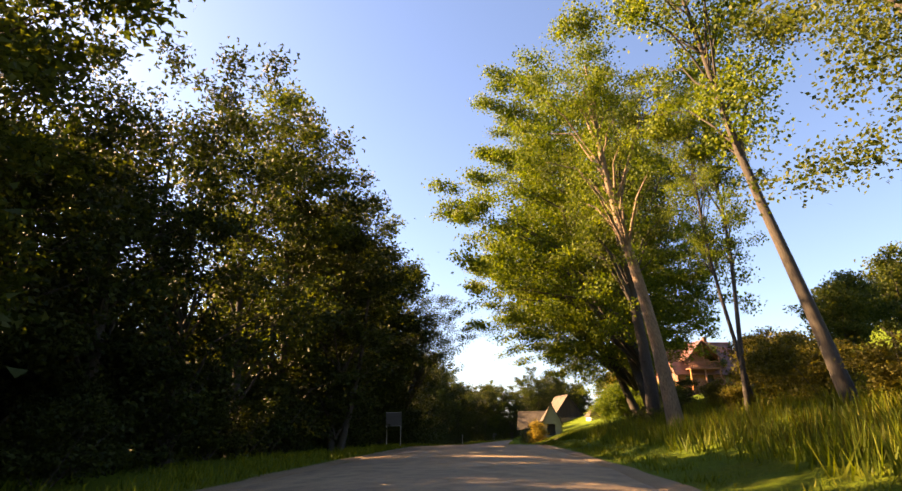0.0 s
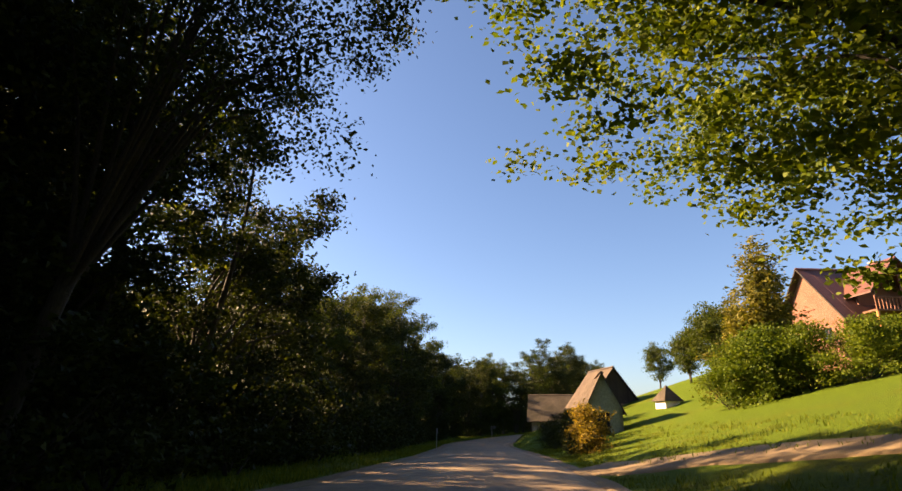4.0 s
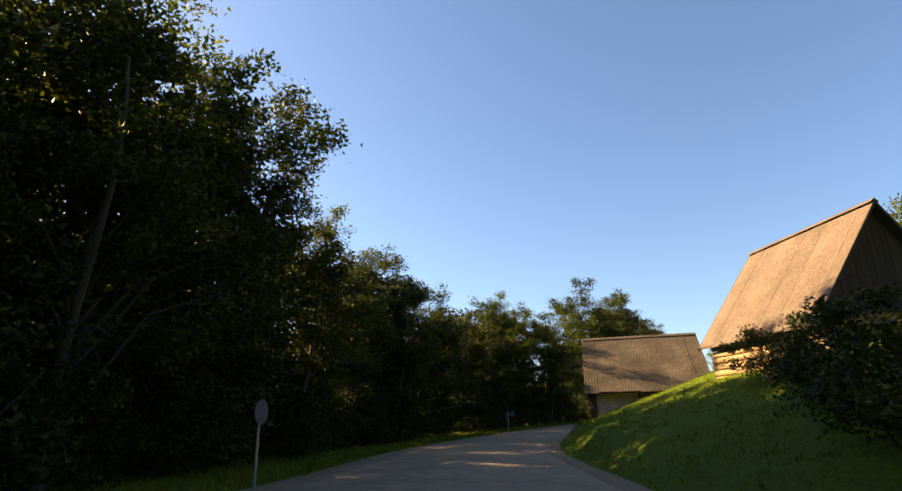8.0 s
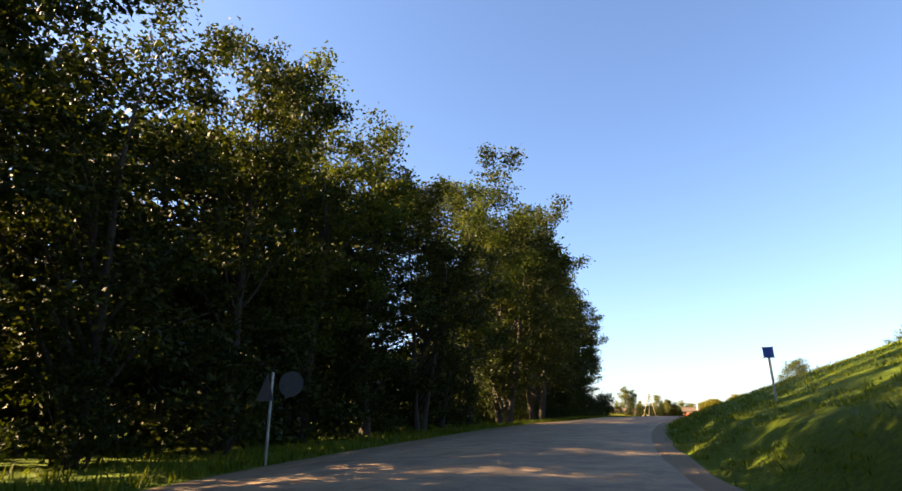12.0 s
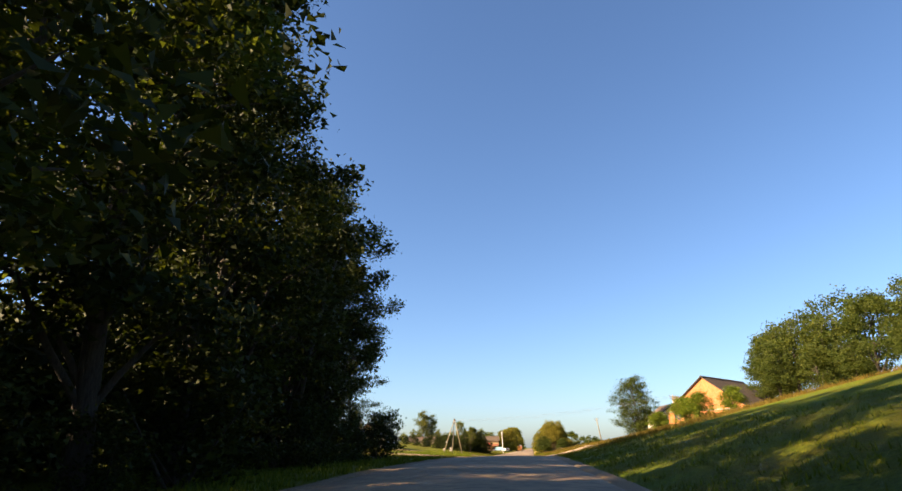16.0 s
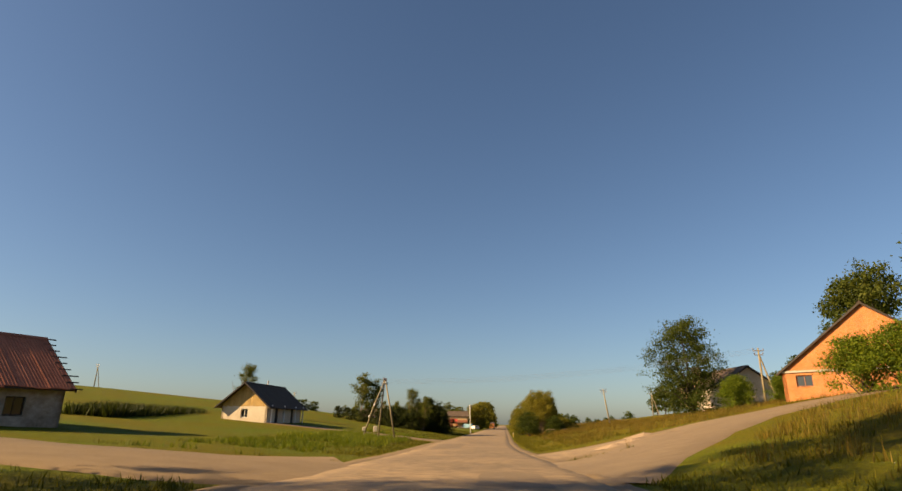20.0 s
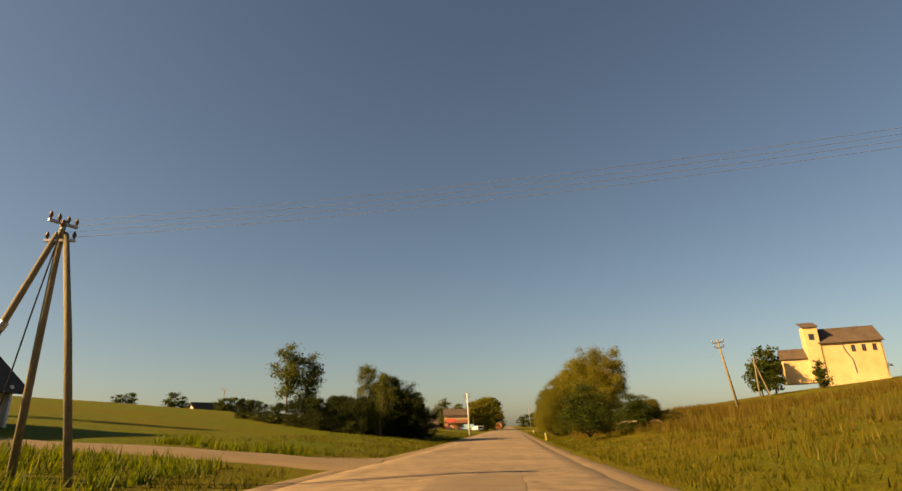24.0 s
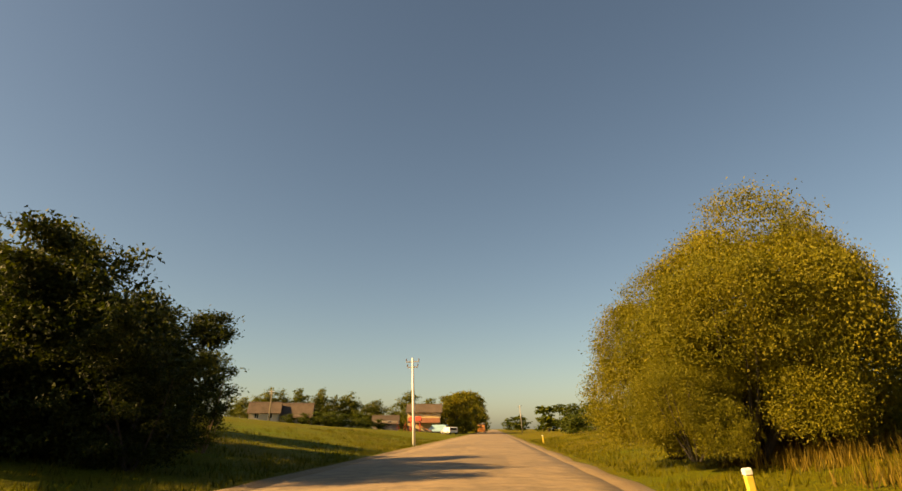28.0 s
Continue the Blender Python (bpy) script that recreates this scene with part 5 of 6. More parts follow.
for x, y, h in ((108.3, 338.3, 6.2), (106.2, 337.6, 5.2), (105.2, 339.6, 5.6), (109.2, 335.6, 3.4)):
    plant(grey, "meadow_bush", "tall bush in shade-dark colour at the end of a meadow hedge", 0, 0, h, x * 40, "bushes by the meadow", 1.05, "bush", xyz=(x, y, 0.2))
plant(spike, "young_willow", "upright pale willow rising over bushes", 362, -12.4, 6.6, 10)
plant(spike, "young_willow", "upright pale willow rising over bushes", 371, -16.6, 8.0, 70)
plant(spike, "young_willow", "small feathery willow at the end of a hedge", 371.0, -9.3, 3.6, 130)
open_tree = tree_proto("opentree", 245, 9.5, 2.3, 3.2, "open", M_LEAF_OLIVE, M_BARK_PALE, clumps=100, per=40, size=0.26, spread=0.42, trunk=0.13, limbs=14)
for s, u, top, w, ln in ((375, -28.0, 12.6, 1.0, -3), (376, -26.0, 11.4, 1.1, 7)):
    plant(open_tree, "slender_tree", "slender open tree standing behind bushes", s, u, top - place(s, u).z, s * 3, "slender trees behind bushes", w, lean=(0, ln))

# trees and bushes farther off
for s, u, h, w in ((392, 40, 5, 1.2), (398, 43.5, 7.5, 0.9), (403, 47, 8.0, 0.9), (388, 47, 4.0, 1), (410, 60, 9, 1), (420, 74, 12, 1), (398, 80, 11, 1), (384, 66, 7, 1), (376, 60, 5, 1)):
    plant(far_tree[int(s) % 3], "field_tree", "leafy tree near a yellow mill", s, u, h, s * 11, "trees round the mill", w)
for s, u, h in ((430, 12, 4.0), (438, 16, 4.5), (450, 22, 5), (465, 15, 4), (480, 20, 5)):
    plant(far_bush, "roadside_bush", "small bush on the far verge", s, u, h, s * 7, "bushes on the far verge", 1.2, "bush")
village = [tree_proto(f"village{i}", 271 + i, 12.0, 4.0, 0.5, ("oak", "oak", "oak", "tall")[i], M_LEAF_OLIVE, M_BARK, clumps=150, per=22, size=0.5, spread=0.55, trunk=0.22, limbs=6) for i in range(4)]
avenue = [tree_proto(f"avenue{i}", 281 + i, 12.0, 3.8, 0.5, ("tall", "oak")[i], M_LEAF_WILLOW, M_BARK, clumps=200, per=24, size=0.4, spread=0.5, trunk=0.22, limbs=6) for i in range(2)]
for i, (s, u, top) in enumerate(((508, -9.0, 10.2), (505, -11.5, 9.6), (514, -7.6, 11.2), (520, -9.6, 11.6), (527, -7.2, 12.4), (536, -7.6, 13.0), (545, -6.6, 13.4), (556, -6.4, 12.6), (568, -6.2, 11.6), (582, -6.0, 10.0), (600, -6.0, 9.0), (524, -12.5, 11.0), (512, -12.6, 10.4))):
    plant(avenue[i % 2], "avenue_tree", "golden-green leafy tree in a row beside the far road", s, u + (1.6 if i > 5 else 0.0), top * 0.96 - place(s, u).z, i * 71, "trees along the far road", 1.15)
for i, (s, u, top, w) in enumerate(((484, -58, 8.4, 0.9), (492, -55, 10.7, 0.8), (493, -51.6, 10.6, 0.75), (494, -48, 10.7, 0.75), (496, -43, 11.0, 0.6), (497, -39.6, 9.0, 0.9), (498, -35, 10.0, 0.75), (500, -37.5, 9.4, 0.8), (500, -29.5, 8.2, 1.1), (512, -22.5, 10.8, 0.95), (516, -27, 7.5, 1.3), (508, -33, 7.6, 1.2), (500, -45.5, 9.0, 1.0), (502, -62, 9.6, 1.0), (498, -66, 9.0, 1.0), (524, -18, 9.5, 1.0))):
    plant(village[(i * 3 + 1) % 4], "village_tree", "dark tree behind distant village houses", s, u, top - place(s, u).z, i * 83, "trees of the distant village", w * 1.45)
for i, (s, u, top) in enumerate(((479, -41.6, 4.8), (480, -38.8, 5.1), (480.5, -35.8, 4.9), (482, -33.0, 4.7), (487, -30.4, 5.1), (485, -36, 5.4), (484, -28.2, 3.8), (490, -26.4, 3.6), (478, -44.5, 4.6))):
    plant(far_bush, "village_bush", "rounded green bush before distant village houses", s, u, top - place(s, u).z, i * 37, "bushes of the distant village", 1.5, "bush")
plant(spike, "young_tree", "small leafy tree on the grass hill behind a plank barn", 160, 17.0, 3.6, 40, wide=1.3)
for i in range(54):
    plant(horizon_tree[i % 2], "distant_tree", "distant tree on the horizon", 620 + R.uniform(0, 260), -110 + i * 9 + R.uniform(-8, 8), R.uniform(7, 13), R.uniform(0, 360), "trees on the horizon", R.uniform(1.0, 1.8))
plant(spike, "slender_tree", "single slender tree behind a small house", 0, 0, 8.6, 0, xyz=(68.5, 330.0, 2.2))
for s, u, h in ((407, -71, 2.6), (406, -72.4, 2.0), (412, -66, 3.6), (413, -64.5, 2.2), (416, -58, 3.4), (417, -56.5, 3.8), (419, -54, 3.6)):
    plant(far_bush, "field_bush", "dark bush on a distant field ridge", s, u, h, s * 30, "bushes on the field ridge", 1.25, "bush")


# ---- poles, signs and small things ----
def cross_arm(parent, z, half, turn, n=2):
    arm = part("cross_arm", Mesh().box(-half, -0.05, z - 0.05, half, 0.05, z + 0.05, 0.01, pose(0, 0, 0, 0, 0, turn)), M_STEEL, parent)
    for i in range(n):
        x = -half + 2 * half * i / (n - 1)
        q = pose(0, 0, 0, 0, 0, turn) @ Vector((x * 0.95, 0, z + 0.05))
        part("insulator", Mesh().tube([q, q + Vector((0, 0, 0.09)), q + Vector((0, 0, 0.13)), q + Vector((0, 0, 0.22))], [0.02, 0.05, 0.06, 0.03], 8), M_CERAMIC, arm)
    return arm


def utility_pole(label, x, y, z, h, lean, material, turn=0.0, stay=None):
    ob = thing("utility_pole", label, "pole", pose(x, y, z, 0, lean, turn))
    part("shaft", Mesh().tube([(0, 0, -0.6), (0, 0, h * 0.5), (0, 0, h)], [0.13, 0.11, 0.075], 10), material, ob, smooth=True)
    cross_arm(ob, h - 0.3, 0.55, 0)
    cross_arm(ob, h - 0.75, 0.45, 0)
    if stay:
        part("stay", Mesh().tube([(stay, 0, -0.5), (0.05, 0, h * 0.85)], [0.1, 0.08], 8), material, ob)
    return ob


RT = Vector((0.866, -0.5, 0))
base3 = Vector((76.2, 295.1, 0.9))
tripod = thing("power_pole", "three-legged wooden power pole with insulators and meter boxes in weeds", "pole", Matrix.Translation(base3))
TOP3 = Vector((0, 0, 5.75)) + RT * 0.55
for k, back in ((-1.75, 0.0), (0.0, 0.7), (2.05, -0.2)):
    f = RT * k + Vector((0.5, 0.866, 0)) * back
    part("leg", Mesh().tube([f + Vector((0, 0, -0.9)), f * 0.5 + TOP3 * 0.5, TOP3 + Vector((0, 0, 0.25 if k == 0 else -0.15)) + RT * (0.06 * k)], [0.1, 0.09, 0.075], 9), M_POLE, tripod, smooth=True)
for j in range(3):
    z = TOP3.z + 0.15 - j * 0.24
    arm = part("cross_arm", Mesh().box(-0.38, -0.04, -0.04, 0.38, 0.04, 0.04, 0.01, Matrix.Translation(TOP3 + Vector((0, 0, z - TOP3.z))) @ pose(0, 0, 0, 0, 0, 35 + 60 * j)), M_STEEL, tripod)
    for sx in (-0.34, -0.12, 0.12, 0.34):
        q = TOP3 + Vector((0, 0, z - TOP3.z + 0.04)) + pose(0, 0, 0, 0, 0, 35 + 60 * j) @ Vector((sx, 0, 0))
        part("insulator", Mesh().tube([q, q + Vector((0, 0, 0.08)), q + Vector((0, 0, 0.12)), q + Vector((0, 0, 0.2))], [0.02, 0.05, 0.055, 0.025], 8), M_CERAMIC, arm)
for k, w, h, z, off in ((-0.12, 0.42, 0.62, 0.25, -0.1), (-1.75, 0.3, 0.4, 0.35, 0.25)):
    q = RT * k - Vector((0.5, 0.866, 0)) * 0.25
    bxm = Matrix.Translation(q) @ pose(0, 0, 0, 0, 0, -30)
    boxo = part("meter_box", Mesh().box(-w / 2 + off, -0.15, z, w / 2 + off, 0.15, z + h, 0.02, bxm), M_PLASTER, tripod, "beige metal meter box")
    part("box_door", Mesh().box(-w / 2 + off + 0.03, -0.17, z + 0.04, w / 2 + off - 0.03, -0.145, z + h - 0.04, 0.005, bxm), M_CONCRETE, boxo)
for k in (0.33, 0.55):
    q = (RT * -1.75) * (1 - k) + TOP3 * k
    part("collar", Mesh().tube([q - Vector((0.04, 0, 0.1)), q + Vector((0.04, 0, 0.1))], [0.11, 0.11], 9), M_STEEL, tripod)
part("cable", Mesh().tube([TOP3 + Vector((0, -0.1, 0)), TOP3 * 0.6 + RT * -0.1 - Vector((0, 0.2, 0)), RT * -0.15 + Vector((0, 0.1, 0.9))], [0.02] * 3, 6), M_RUBBER, tripod)

pole_right = utility_pole("leaning wooden power pole on a dry grass slope", 127.5, 309.4, 2.3, 6.3, -8, M_POLE, -30)
utility_pole("white concrete power pole at the edge of the road", 130.7, 360.0, 0.0, 6.75, -2, M_WHITE, -36)
p, d = road_at(520)
utility_pole("distant power pole leaning beside the road", p.x + 7, p.y - 6, p.z + 0.2, 7.6, -4, M_CONCRETE, -36)
for s, u, st in ((388, 38, 1.6), (424, -62, None), (400, -104, 1.5), (330, -78, 1.5), (455, -40, None), (312, 31, 1.4)):
    q = place(s, u)
    utility_pole("distant wooden power pole in a field", q.x, q.y, q.z, 5.8, 0, M_POLE, -40, st)

wires = thing("overhead_wires", "thin pale power wires between two poles over the road", "wires", Matrix.Translation((0, 0, 0)))
a0, b0 = base3 + TOP3, place(312, 31) + Vector((0, 0, 5.6))
for j in range(4):
    o = Vector((0, 0, 0.22 - 0.16 * j))
    pts = []
    for i in range(17):
        w = i / 16
        q = (a0 + o) * (1 - w) + (b0 + o) * w
        q.z -= 0.9 * 4 * w * (1 - w)
        pts.append(q)
    part("wire", Mesh().tube(pts, [0.005] * 17, 5, False), M_STEEL, wires)


def signboard(name, label, x, y, z, turn, posts, board, back, round_board=False):
    ob = thing(name, label, "sign", pose(x, y, z, 0, 0, turn))
    for px in posts:
        part("post", Mesh().tube([(px, 0.04, -0.5), (px, 0.04, board[3])], [0.035, 0.035], 9), M_STEEL, ob)
    x0, z0, x1, z1 = board
    if round_board:
        c, r = ((x0 + x1) / 2, (z0 + z1) / 2), (x1 - x0) / 2
        ring = [(c[0] + r * math.cos(k * math.pi / 12), c[1] + r * math.sin(k * math.pi / 12)) for k in range(24)]
        part("board", Mesh().prism(ring, -0.02, 0.0), back, ob)
    else:
        part("board", Mesh().box(x0, -0.02, z0, x1, 0.01, z1, 0.008), back, ob)
        part("rim", Mesh().box(x0 - 0.02, -0.012, z0 - 0.02, x1 + 0.02, 0.002, z0, 0), M_STEEL, ob)
        part("rim", Mesh().box(x0 - 0.02, -0.012, z1, x1 + 0.02, 0.002, z1 + 0.02, 0), M_STEEL, ob)
    return ob


q = place(45.5, -6.9)
signboard("place_sign", "grey back of a two-post road sign at the wood's edge", q.x, q.y, q.z, 0, (-0.55, 0.55), (-0.62, 1.5, 0.62, 2.5), M_GREY_SHADED)
q = place(117.5, -4.9)
one = signboard("road_sign", "road sign seen edge-on on a thin white post", q.x, q.y, q.z, 84, (0.0,), (-0.33, 1.6, 0.33, 2.2), M_GREY_SHADED, True)
q = place(165.8, -5.1)
two = signboard("road_sign", "grey back of a round road sign on a thin post", q.x, q.y, q.z, -14, (-0.2,), (0.0, 1.6, 0.62, 2.2), M_GREY_SHADED, True)
part("second_board", Mesh().prism([(-0.55, 1.5), (-0.1, 1.5), (-0.32, 2.15)], -0.03, -0.01), M_GREY_SHADED, two)
q = Vector((13.4, 167.6, place(172, 7.4).z))
blue = signboard("blue_sign", "small dark blue square road sign on a grassy bank", q.x, q.y, q.z - 0.2, -30, (0.0,), (-0.14, 1.5, 0.14, 1.78), M_BLUE)
for s, u in ((360.0, 5.1), (404, 5.6)):
    q = place(s, u)
    mk = thing("marker_post", "short yellow-white marker post in roadside grass", "post", pose(q.x, q.y, q.z, 4, -8, heading(s)))
    part("post", Mesh().box(-0.06, -0.05, -0.3, 0.06, 0.05, 0.62, 0.015), M_YELLOW, mk)
    part("cap", Mesh().box(-0.065, -0.055, 0.62, 0.065, 0.055, 0.72, 0.015), M_WHITE, mk)

# patches in the asphalt
for i, (s, u, l, w) in enumerate(((311, 0.6, 5, 2.2), (336, -2.4, 7, 2.0), (372, 0.5, 8, 2.4), (296, -2.0, 16, 2.4), (262, 1.6, 5, 1.8), (92, -1.2, 5, 1.9), (135, 1.4, 7, 1.6), (30, 1.4, 5, 1.7), (390, -1.8, 9, 2.0))):
    pts, nl = [], 8
    for a in range(nl + 1):
        p, d = road_at(s + l * a / nl)
        nrm = Vector((d.y, -d.x, 0))
        for b in range(5):
            uu = u + w * (b / 4 - 0.5) + 0.12 * noise.noise((a * 0.7, b, i))
            hgt = 0.09 - 0.018 * abs(uu) + 0.008 if abs(uu) < 3.4 else 0.03
            q = p + nrm * uu
            pts.append((q.x, q.y, p.z + hgt))
    me = Mesh().add(pts, [(a * 5 + b, a * 5 + b + 1, a * 5 + b + 6, a * 5 + b + 5) for a in range(nl) for b in range(4)])
    whole(f"road_patch_{i + 1}", me, M_PATCH, "darker tar patch in the worn asphalt", "road", "structure")

# cut branches heaped on the verge
q = place(352.5, 15.5)
heap = thing("brush_heap", "heap of pale cut branches in dry grass beside a willow", "brush", Matrix.Translation(q))
rng = random.Random(9)
for i in range(90):
    a, e = rng.uniform(0, 6.3), rng.uniform(-0.25, 0.45)
    c = Vector((rng.gauss(0, 2.2), rng.gauss(0, 1.1), 0))
    c.z = 0.15 + 0.75 * math.exp(-(c.x / 2.6) ** 2 - (c.y / 1.4) ** 2) * rng.random()
    v = Vector((math.cos(a) * math.cos(e), math.sin(a) * math.cos(e), math.sin(e))) * rng.uniform(0.25, 0.7)
    part("branch", Mesh().tube([c - v, c + Vector((rng.uniform(-0.1, 0.1), 0, rng.uniform(0, 0.12))), c + v], [0.035, 0.03, 0.012], 5), M_TWIG, heap)

for s, u, h in ((350.5, 14.6, 0.9), (352.8, 15.4, 1.1), (355, 16.2, 0.9)):
    plant(brush, "brush_heap", "low heap of browning cut leaves in dry grass", s, u, h, s * 21, "heaps of cut brush", 2.2, "brush")

# bare sand scrape on the bank of the side road
for k, (s, u) in enumerate(((285, 10), (287.5, 11.5), (283.5, 8.6))):
    q = place(s, u, 0.02)
    ring = [q + Vector((1.5 * math.cos(a) * (1 + 0.3 * math.sin(3 * a + k)), 0.9 * math.sin(a), 0)) for a in [j * 0.5236 for j in range(12)]]
    pts = [q + Vector((0, 0, 0.22))] + [Vector((r.x, r.y, q.z + 0.22 * (r.x - q.x) * 0.5 - 0.05)) for r in ring]
    whole(f"sand_scrape_{k + 1}", Mesh().add(pts, [(0, 1 + j, 1 + (j + 1) % 12) for j in range(12)]), M_SOIL, "bare sandy scrape in the grass bank", "ground", "structure")

# distant village
def far_house(label, s, u, turn, l, w, h, rise, wm, rm, seed):
    q = place(s, u)
    return gable_building("village_house", label, "house", pose(q.x, q.y, q.z, 0, 0, heading(s) + turn), l, w, h, rise, wm, rm, seed=seed, sheet=1.6,
                          openings={"front": [(1.2, 0.9, 2.2, 2.1, "window"), (l - 2.4, 0.9, l - 1.4, 2.1, "window")], "left": [(w / 2 - 0.5, 0.9, w / 2 + 0.5, 2.1, "window")]})


yh = far_house("two-storey yellow village house with a brown hipped roof", 501, -16.8, 5, 8.4, 7.0, 4.9, 1.9, M_PLASTER_YELLOW, M_ROOF_GREY, 71)
part("porch_roof", Mesh().add([(-4, -5.6, 2.3), (4, -5.6, 2.3), (4, -3.5, 3.4), (-4, -3.5, 3.4), (-4, -5.6, 2.2), (4, -5.6, 2.2), (4, -3.5, 3.3), (-4, -3.5, 3.3)], [(0, 1, 2, 3), (7, 6, 5, 4), (0, 4, 5, 1), (1, 5, 6, 2), (2, 6, 7, 3), (3, 7, 4, 0)]), M_WOOD_RED, yh)
far_house("low grey village house among trees", 494, -25.6, 8, 6.0, 5.0, 1.6, 1.7, M_PLASTER_OLD, M_ROOF_DARK, 72)
far_house("white village house with a brown roof on a rise", 481, -51.4, 18, 6.5, 6, 2.2, 2.2, M_PLASTER, M_ROOF_GREY, 73)
far_house("grey village house with a brown roof on a rise", 484, -45.4, 12, 8, 6, 1.9, 2.8, M_PLASTER_OLD, M_ROOF_GREY, 74)
far_house("dark-roofed farmhouse beyond a field", 462, -84, 60, 9, 6, 2.2, 2.6, M_PLASTER, M_ROOF_DARK, 75)

# children's climbing frame in front of the yellow house
q = place(488, -17.4)
play = thing("climbing_frame", "red and orange wooden play frame with a slide on grass", "playground", pose(q.x, q.y, q.z, 0, 0, heading(488)))
for sx in (-1.1, 1.1):
    for sy in (-0.8, 0.8):
        part("post", Mesh().box(sx - 0.07, sy - 0.07, -0.3, sx + 0.07, sy + 0.07, 2.6, 0.01), M_RED, play)
part("deck", Mesh().box(-1.2, -0.9, 1.1, 1.2, 0.9, 1.2, 0.01), M_ORANGE, play)
for sy in (-1, 1):
    part("roof_panel", Mesh().add([(-1.4, 0, 3.4), (1.4, 0, 3.4), (1.4, sy * 1.2, 2.5), (-1.4, sy * 1.2, 2.5), (-1.4, 0, 3.32), (1.4, 0, 3.32), (1.4, sy * 1.2, 2.42), (-1.4, sy * 1.2, 2.42)], [(0, 1, 2, 3), (7, 6, 5, 4), (0, 4, 5, 1), (1, 5, 6, 2), (2, 6, 7, 3), (3, 7, 4, 0)]), M_RED, play)
part("slide", Mesh().prism([(1.2, 1.15), (3.4, 0.1), (3.9, 0.08), (3.9, 0.16), (3.45, 0.2), (1.2, 1.3)], -0.35, 0.35), M_ORANGE, play)
for sx in (-4.2, -2.4):
    part("swing_leg", Mesh().tube([(sx - 0.5, 0, -0.3), (sx, 0, 2.4), (sx + 0.5, 0, -0.3)], [0.05] * 3, 7), M_RED, play)


def vehicle(name, label, s, u, turn, l, w, h, bonnet, body_mat, cargo=None):
    q = place(s, u) if abs(u) > 5 else road_at(s)[0] + Vector((road_at(s)[1].y, -road_at(s)[1].x, 0)) * u + Vector((0, 0, 0.05))
    ob = thing(name, label, "vehicle", pose(q.x, q.y, q.z, 0, 0, heading(s) + turn))
    hw = w / 2
    prof = [(-l / 2, 0.4), (-l / 2, h * 0.95), (-l / 2 + 0.15, h), (l / 2 - bonnet - 0.5, h), (l / 2 - bonnet, h * 0.58), (l / 2 - 0.1, h * 0.5), (l / 2, 0.42)]
    part("body", Mesh().prism(prof, -hw, hw), body_mat, ob, at=pose(0, 0, 0, 0, 0, 90))
    if cargo:
        part("cargo_box", Mesh().box(-hw - 0.05, -l / 2 - 0.02, 0.9, hw + 0.05, l / 2 - bonnet - 1.6, h + 0.5, 0.03), cargo, ob)
    part("rear_window", Mesh().box(-hw * 0.75, -l / 2 - 0.02, h * 0.6, hw * 0.75, -l / 2 - 0.005, h * 0.88, 0.005), M_GLASS, ob)
    for sx in (-hw * 0.85, hw * 0.62):
        part("tail_light", Mesh().box(sx, -l / 2 - 0.03, 0.8, sx + 0.2, -l / 2 - 0.01, 1.0, 0.01), M_RED, ob)
    for sx in (-hw, hw):
        for sy in (-l * 0.3, l * 0.3):
            wh = part("wheel", Mesh().tube([(sx - 0.1, sy, 0.34), (sx + 0.1, sy, 0.34)], [0.34, 0.34], 16), M_RUBBER, ob)
            part("rim", Mesh().tube([(sx - 0.115, sy, 0.34), (sx + 0.115, sy, 0.34)], [0.19, 0.19], 12), M_STEEL, wh)
    return ob


vehicle("van", "white and pale blue van parked beside a yellow house", 489, -12.3, 80, 4.8, 1.9, 1.9, 0.9, M_BLUE_PALE)
vehicle("car", "pale car parked beside trees", 470, -8.0, 30, 4.2, 1.75, 1.45, 1.2, M_WHITE)
vehicle("truck", "orange and white truck on the far road", 545, -3.0, 180, 7.0, 2.4, 2.7, 0.6, M_ORANGE, M_WHITE)


# maize strip behind the barn
def blades(name, centres, heights, rng, width, material, label, category, lean=0.25):
    n = len(centres)
    a = rng.uniform(0, 2 * math.pi, n)
    side = np.stack([np.cos(a), np.sin(a), np.zeros(n)], 1) * (width * rng.uniform(0.6, 1.4, n))[:, None]
    tip = np.stack([rng.normal(0, lean, n), rng.normal(0, lean, n), np.ones(n)], 1) * np.asarray(heights)[:, None]
    v = np.empty((n, 3, 3))
    v[:, 0], v[:, 1], v[:, 2] = centres - side, centres + side, centres + tip
    return tagged(new(name, quads(name, v.reshape(-1, 3), n, material, 3)), label, category, "", "stuff")


NR = np.random.default_rng(5)
cs = []
for i in range(9500):
    w = NR.random()
    x, y = 48.2 + 12.5 * w + NR.normal(0, 0.15), 298.9 + 27 * w
    off = NR.uniform(-2.2, 2.2)
    cs.append((x + off * 0.9, y - off * 0.42, 1.75 + 0.04 * off))
cs = np.array(cs)
blades("maize_strip", cs, NR.uniform(1.3, 2.2, len(cs)), NR, 0.09, M_LEAF_FOREST, "dense strip of tall dark green maize in a meadow", "maize", 0.3)


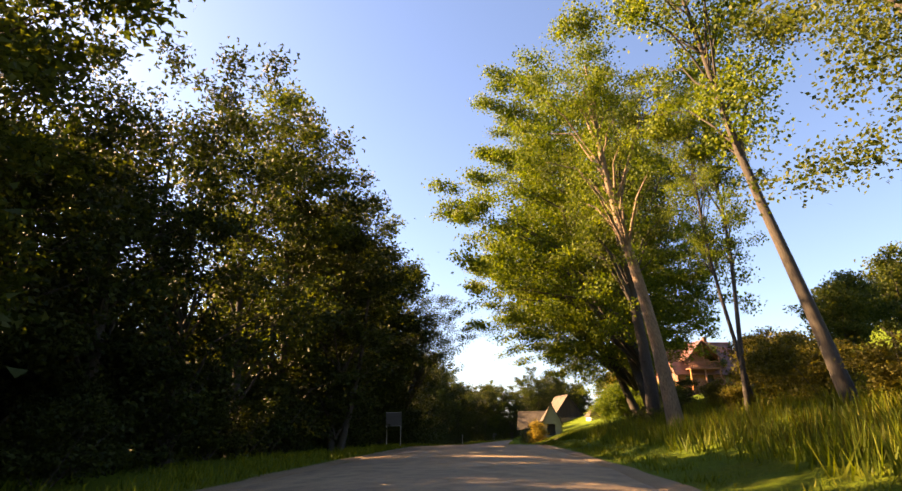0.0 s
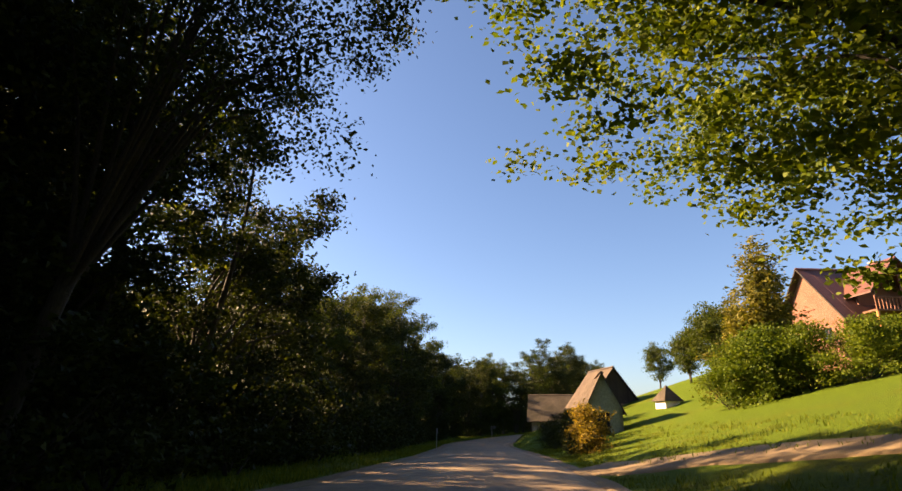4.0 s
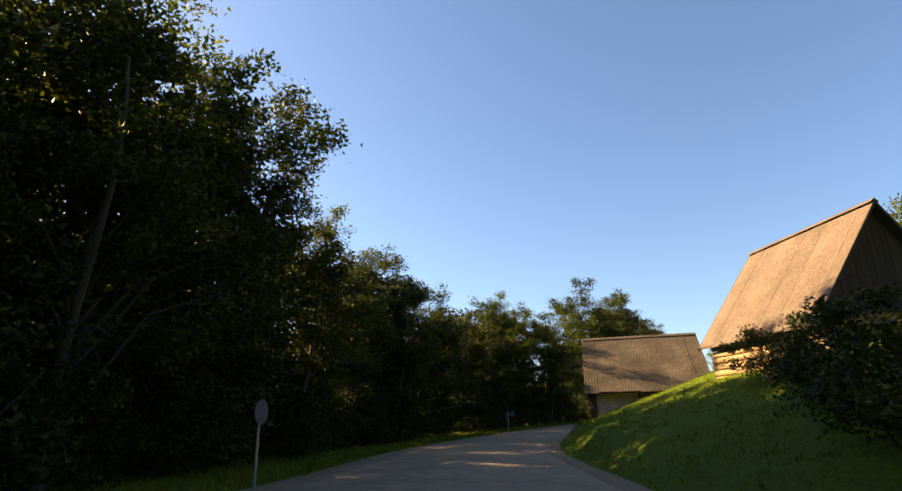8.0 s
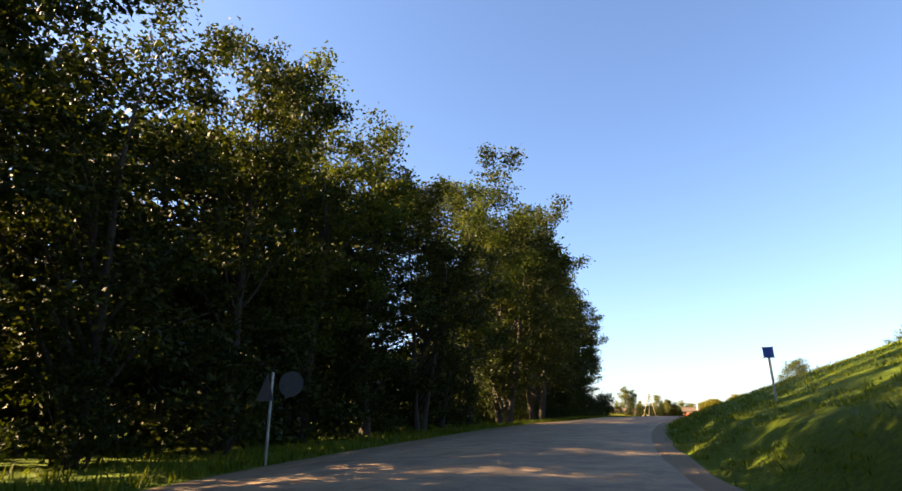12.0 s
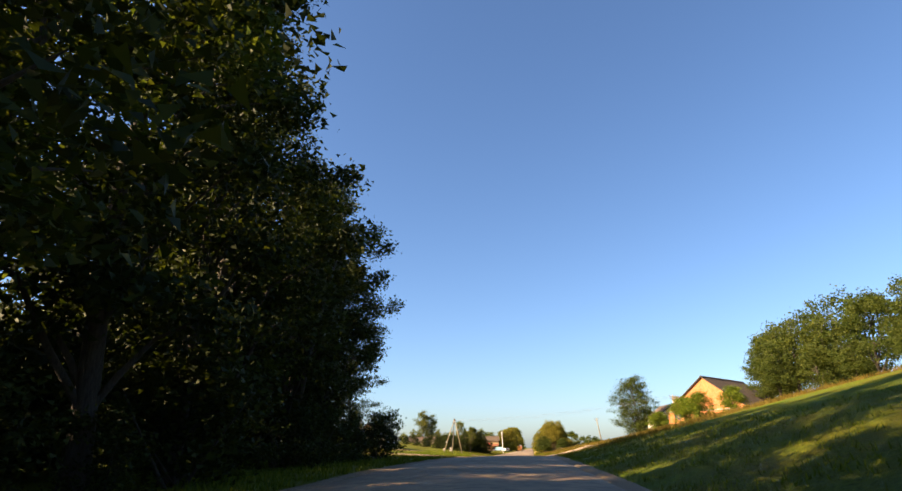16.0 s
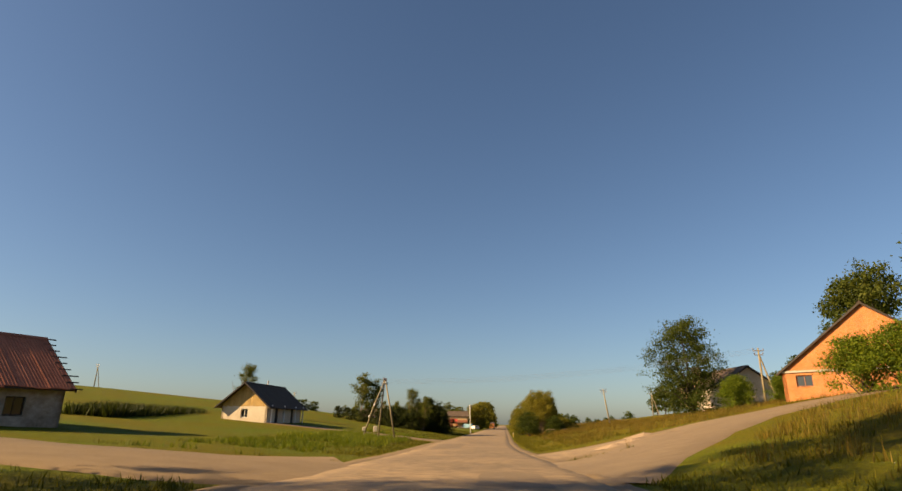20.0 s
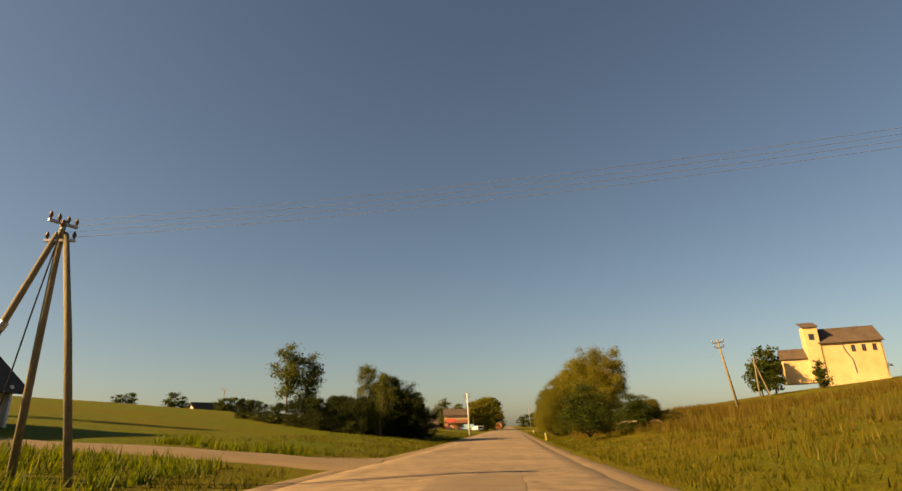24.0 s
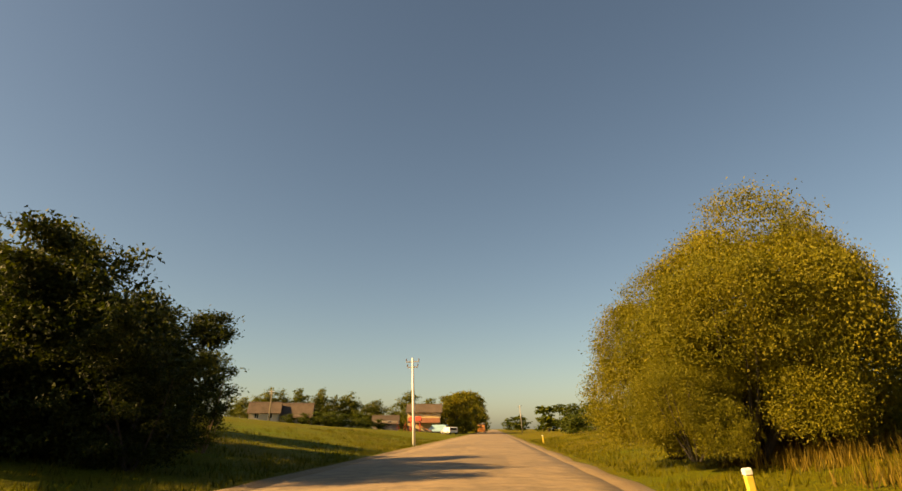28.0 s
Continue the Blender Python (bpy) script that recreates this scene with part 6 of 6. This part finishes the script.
def tufts(name, count, s0, s1, u0, u1, h0, h1, width, material, label, seed, clump=7, lean=0.35, power=1.6):
    rg = np.random.default_rng(seed)
    pts, hs = [], []
    while len(pts) < count:
        s = rg.uniform(s0, s1)
        u = u0 + (u1 - u0) * rg.random() ** power
        if noise.noise((s * 0.4, u * 0.4, seed)) < -0.25:
            continue
        if (u > 0 and abs(s - 286) < 6.5) or (0 < u < 24 and abs(s - 266 - (u - 2) * 1.15) < 5.5) or (u < 0 and ((abs(s - 267) < 5.5 or abs(s - 276) < 3) or abs(s - 323) < 3.5)) or (3 < u < 15 and abs(s - 77 + 2.3 * (u - 4)) < 3.2):
            continue
        c = place(s, u)
        for _ in range(clump):
            pts.append((c.x + rg.normal(0, 0.16), c.y + rg.normal(0, 0.16), c.z - 0.03))
            hs.append(rg.uniform(h0, h1))
    blades(name, np.array(pts), hs, rg, width, material, label, "grass", lean)


GR = "rough green grass along the verge"
tufts("verge_grass", 26000, -4, 104, 5.0, 14, 0.07, 0.24, 0.019, M_BLADE, GR, 1)
tufts("verge_grass", 22000, -4, 130, -5.3, -10, 0.10, 0.34, 0.022, M_BLADE, GR, 2)
tufts("verge_grass", 46000, 104, 172, 4.9, 17, 0.05, 0.15, 0.016, M_BLADE, GR, 3, 12, 0.45, 1.2)
tufts("verge_grass", 20000, 172, 250, 5.0, 14, 0.06, 0.2, 0.018, M_BLADE, GR, 14)
tufts("verge_grass", 18000, 130, 250, -5.3, -10, 0.10, 0.34, 0.022, M_BLADE, GR, 4)
tufts("verge_grass", 34000, 250, 420, 5.2, 13, 0.08, 0.26, 0.018, M_BLADE_GOLD, GR, 5)
tufts("verge_grass", 34000, 250, 420, -5.3, -16, 0.08, 0.26, 0.018, M_BLADE_GOLD, GR, 6)
DR = "tall dry brownish grass and weeds on the slope"
tufts("dry_grass", 30000, 245, 330, 8, 34, 0.2, 0.5, 0.014, M_BLADE_DRY, DR, 7, 9, 0.22, 1.0)
tufts("dry_grass", 26000, 330, 400, 10, 30, 0.25, 0.8, 0.016, M_BLADE_DRY, DR, 8, 9, 0.2, 1.0)
# gold blades put patches of sunshine into the weeds' colour
tufts("tall_weeds", 12000, 6, 40, 7.5, 16, 0.2, 0.7, 0.022, M_BLADE_GOLD, "tall weeds tinted gold as sunlit on the bank below trees", 9, 9, 0.25, 1.0)
tufts("tall_weeds", 14000, 8, 52, 6.6, 15, 0.3, 0.85, 0.02, M_BLADE, "dark tall weeds on a shady bank below trees", 15, 8, 0.3, 1.0)
tufts("tall_weeds", 9000, 296, 330, -7.5, -16, 0.2, 0.6, 0.03, M_BLADE, "green weeds round a power pole", 10, 9, 0.3, 1.0)
tufts("tall_weeds", 5000, 262, 300, -8.5, -15, 0.12, 0.4, 0.026, M_BLADE, "low green weeds in the meadow verge", 12, 9, 0.3, 1.0)
tufts("dry_grass", 9000, 352, 368, 7.6, 13.5, 0.2, 0.6, 0.014, M_BLADE_DRY, DR, 13, 9, 0.2, 1.0)
